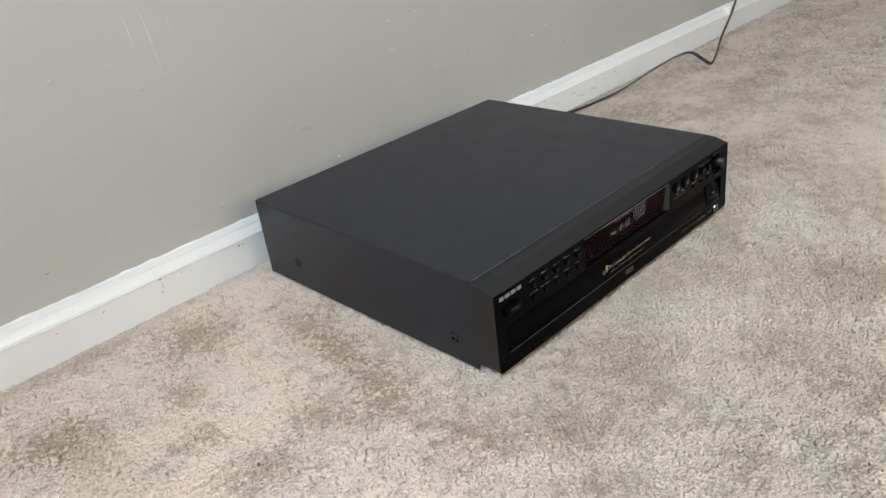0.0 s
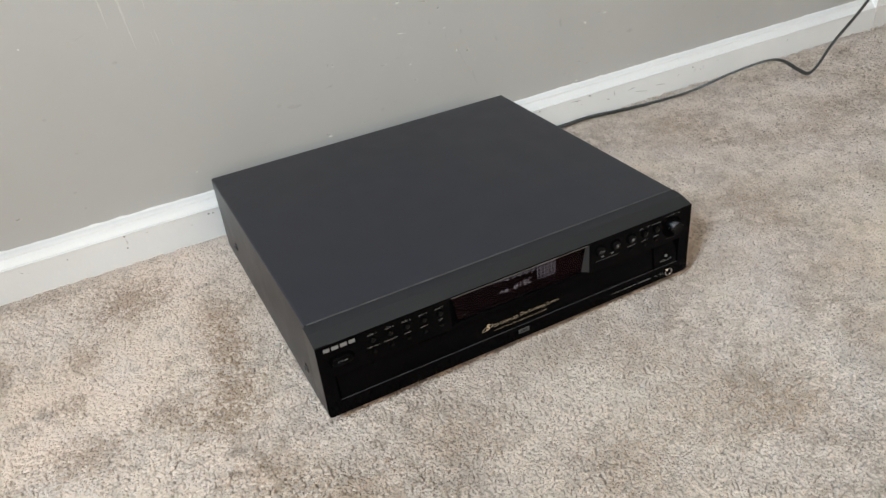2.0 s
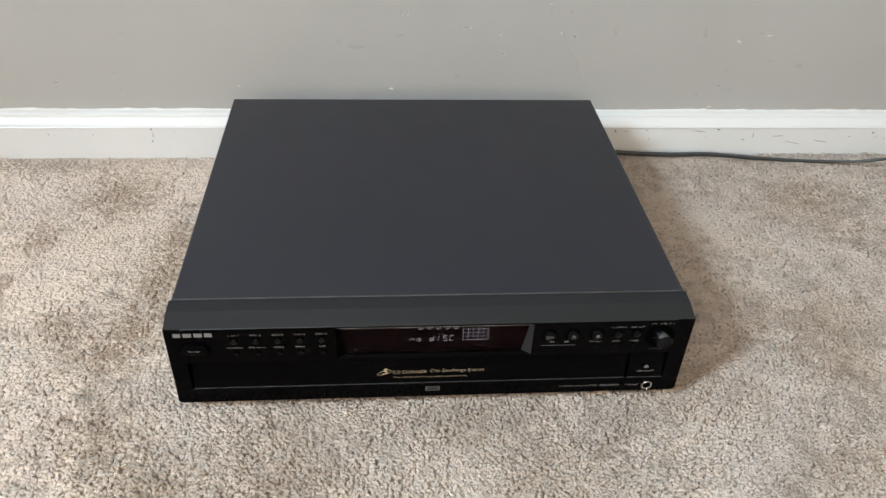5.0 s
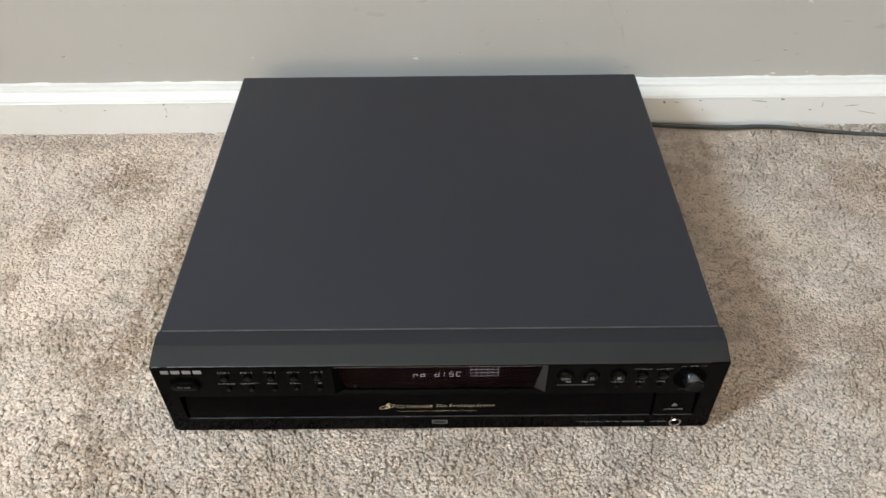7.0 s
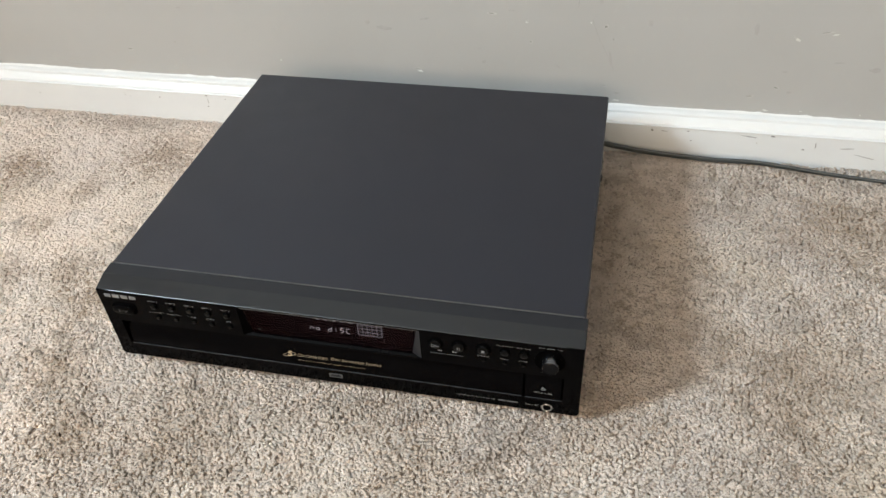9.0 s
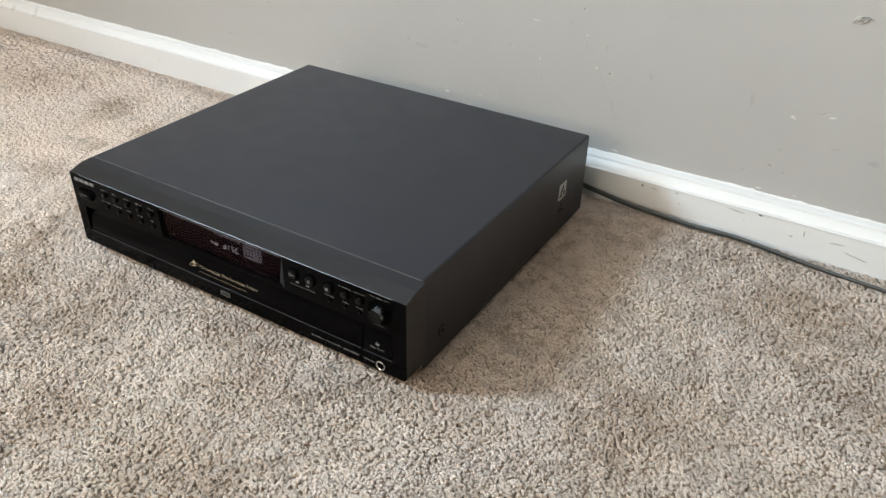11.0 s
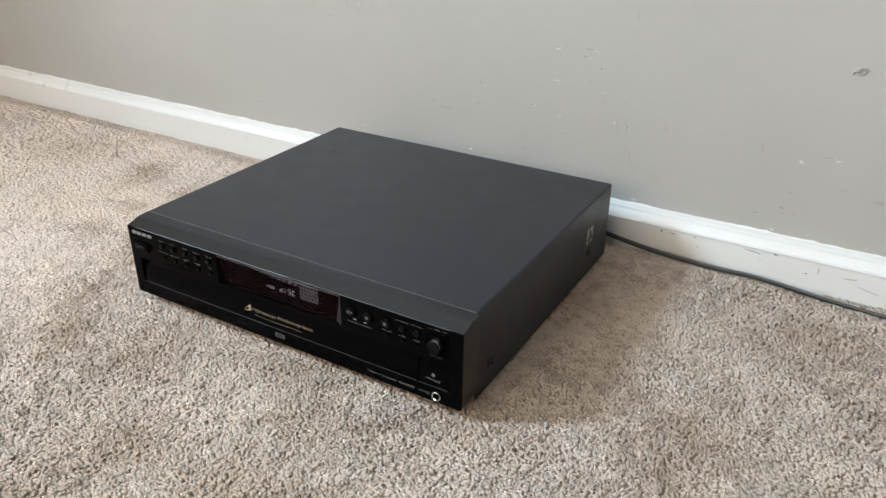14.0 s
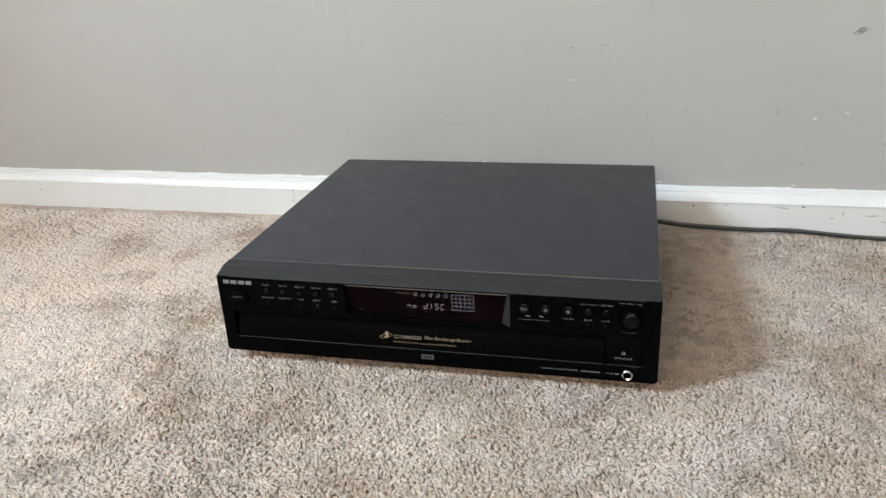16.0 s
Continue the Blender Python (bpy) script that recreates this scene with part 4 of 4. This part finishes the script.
def pile(name, spots, radius, label):
    """Cut yarns that gather into tufts, lean in drifts and open into pits between the tufts."""
    x, y = spots.T
    n = len(x)
    x, y = x + 0.0008 * waves(x, y, (0.010, 0.006), 26), y + 0.0008 * waves(x, y, (0.010, 0.006), 27)
    # the two nearest tuft centres: pits lie where a yarn is about as far from both
    cell = 0.0060
    table = np.random.default_rng(31).uniform(-0.45, 0.45, (256, 256, 2))
    ci, cj = np.floor(x / cell).astype(int), np.floor(y / cell).astype(int)
    best, second, ox, oy, who = np.full(n, 9.0), np.full(n, 9.0), np.zeros(n), np.zeros(n), np.zeros(n, int)
    for di in (-1, 0, 1):
        for dj in (-1, 0, 1):
            a, b = (ci + di) % 256, (cj + dj) % 256
            t = table[a, b]
            ex, ey = (ci + di + 0.5 + t[:, 0]) * cell - x, (cj + dj + 0.5 + t[:, 1]) * cell - y
            d = np.hypot(ex, ey)
            near = d < best
            second = np.where(near, best, np.minimum(second, d))
            best, ox, oy, who = np.where(near, d, best), np.where(near, ex, ox), np.where(near, ey, oy), np.where(near, a * 256 + b, who)
    rim = np.clip(1.0 - (second - best) / 0.0028, 0, 1)
    # how open the pile lies: drifts of a hand's width, ragged at their edges
    loose = 0.62 * waves(x, y, (0.16, 0.085), 41) + 0.48 * waves(x, y, (0.045, 0.026), 42) + 0.42 * waves(x, y, (0.013, 0.008), 43)
    for sx, sy, rx, ry, amount in BROWN_SPOTS:
        loose = loose + 1.5 * amount * np.exp(-((x - sx) / rx) ** 2 - ((y - sy) / ry) ** 2)
    # fewer pits by the west and more eastward, also to set the brightness
    side = 0.5 + 0.5 * np.tanh((x + 0.22 - 0.5 * (y - 0.1)) / 0.10)
    loose = 0.5 + 0.5 * np.tanh(1.15 * loose - 0.75 + 0.75 * side)
    odd = np.random.default_rng(32).random(65536)[who]
    pit = rim * np.where(odd < 0.12 + 0.62 * loose, 1.0, 0.10)
    pull = 0.06 + 0.16 * loose
    x, y = x + pull * ox, y + pull * oy
    # the pile leans away from the window side on the west, and back towards it further in
    lean_x, lean_y = 0.6 - 1.5 * side, 0.8 - 1.3 * side
    swing = 1.1 * np.tanh(1.4 * waves(x, y, (0.30, 0.12), 21)) + 0.55 * waves(x, y, (0.035,), 22) + rng.normal(0, 0.6, n)
    turn = np.arctan2(lean_y, lean_x) + swing
    dip = np.clip((y - 0.395) / 0.040, 0, 1)
    low = 0.0090 * dip * (0.78 - 0.22 * np.tanh((x - 0.05) / 0.08)) + 0.0012 * np.clip((y - 0.420) / 0.020, 0, 1)
    # flatter and more upright by the west, to brighten the pile there
    calm = 0.60 + 0.40 * side
    lean = calm * np.clip(0.0021 + 0.0010 * np.tanh(1.5 * waves(x, y, (0.20, 0.07), 23)) + rng.normal(0, 0.0008, n), 0.0002, 0.0050)
    top = (0.0016 + calm * (0.0006 * waves(x, y, (0.09, 0.03), 24) + 0.0004 * waves(x, y, (0.012, 0.008), 25) + rng.normal(0, 0.00016, n))
           - calm * (0.00035 + 0.0009 * loose) * pit - 0.20 * lean - low)
    dx, dy = lean * np.cos(turn), lean * np.sin(turn)
    r = radius * (1.35 - 0.30 * side) * rng.uniform(0.8, 1.2, n)
    spin = rng.uniform(0, 2 * np.pi, n)
    v = np.empty((n, 7, 3), np.float32)
    for k in range(3):
        a = spin + k * 2 * np.pi / 3
        v[:, k] = np.stack([x + 0.8 * r * np.cos(a), y + 0.8 * r * np.sin(a), -0.0062 - 0.0095 * dip], 1)
        a = a + 0.6
        rk = r * rng.uniform(0.8, 1.2, n)
        v[:, 3 + k] = np.stack([x + 0.8 * dx + rk * np.cos(a), y + 0.8 * dy + rk * np.sin(a), top - 0.0006 + rng.normal(0, 0.0002, n)], 1)
    v[:, 6] = np.stack([x + 1.1 * dx, y + 1.1 * dy, top], 1)
    tri_ids = []
    for k in range(3):
        j = (k + 1) % 3
        tri_ids += [(k, j, 3 + j), (k, 3 + j, 3 + k), (3 + k, 3 + j, 6)]
    idx = (np.array(tri_ids, np.int32)[None] + 7 * np.arange(n, dtype=np.int32)[:, None, None]).reshape(-1)
    # two loose fibres across the top of each yarn
    ends = []
    for k in range(2):
        a = rng.uniform(0, 2 * np.pi, n)
        px, py = x + 0.8 * dx + 0.6 * r * np.cos(a), y + 0.8 * dy + 0.6 * r * np.sin(a)
        w = 0.00026 * rng.uniform(0.6, 1.5, n) * radius / 0.0017
        reach = rng.normal(0, 0.0013, (2, n))
        along = np.arctan2(reach[1] + 0.6 * dy, reach[0] + 0.6 * dx)
        ends.append(np.stack([np.stack([px - w * np.sin(along), py + w * np.cos(along), top - 0.0007], 1), np.stack([px + w * np.sin(along), py - w * np.cos(along), top - 0.0007], 1),
                              np.stack([px + 0.6 * dx + reach[0], py + 0.6 * dy + reach[1], top + rng.normal(0.0001, 0.0003, n)], 1)], 1))
    ends = np.concatenate(ends).reshape(-1, 3).astype(np.float32)
    idx = np.concatenate([idx, 7 * n + np.arange(len(ends), dtype=np.int32)])
    v = np.concatenate([v.reshape(-1, 3), ends])
    me = bpy.data.meshes.new(name)
    me.vertices.add(len(v))
    me.vertices.foreach_set("co", v.ravel())
    me.loops.add(len(idx))
    me.loops.foreach_set("vertex_index", idx)
    me.polygons.add(len(idx) // 3)
    me.polygons.foreach_set("loop_start", np.arange(0, len(idx), 3, dtype=np.int32))
    me.polygons.foreach_set("use_smooth", np.ones(len(idx) // 3, bool))
    me.update(calc_edges=True)
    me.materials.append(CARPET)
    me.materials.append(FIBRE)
    me.polygons.foreach_set("material_index", np.repeat(np.array([0, 1], np.int32), [9 * n, 2 * n]))
    ob = new(name, me)
    return tagged(ob, label, "carpet", kind="stuff")


def spots(x0, x1, y0, y1, step):
    gx, gy = np.meshgrid(np.arange(x0, x1, step), np.arange(y0, y1, step))
    gx = gx + (np.arange(gx.shape[0]) % 2)[:, None] * step / 2
    p = np.stack([gx.ravel(), gy.ravel()], 1)
    p += rng.uniform(-0.34, 0.34, p.shape) * step
    return p[p[:, 1] < 0.4385]


every = spots(-1.35, 1.62, -0.36, 0.44, 0.00215)
every = every[~((np.abs(every[:, 0]) < 0.185) & (every[:, 1] > 0.03) & (every[:, 1] < 0.355))]
away = np.maximum(np.abs(every[:, 0]) - 0.40, 0) + 0.8 * np.maximum(every[:, 1] - 0.2, 0)
share = np.clip(1.0 - 1.5 * away, 0.26, 1.0)
kept = rng.random(len(every)) < share
pile("carpet_pile", every[kept], 0.00195 / np.sqrt(share[kept]), "soft beige cut-pile carpet tufts with darker patches, light falloff in their colour")
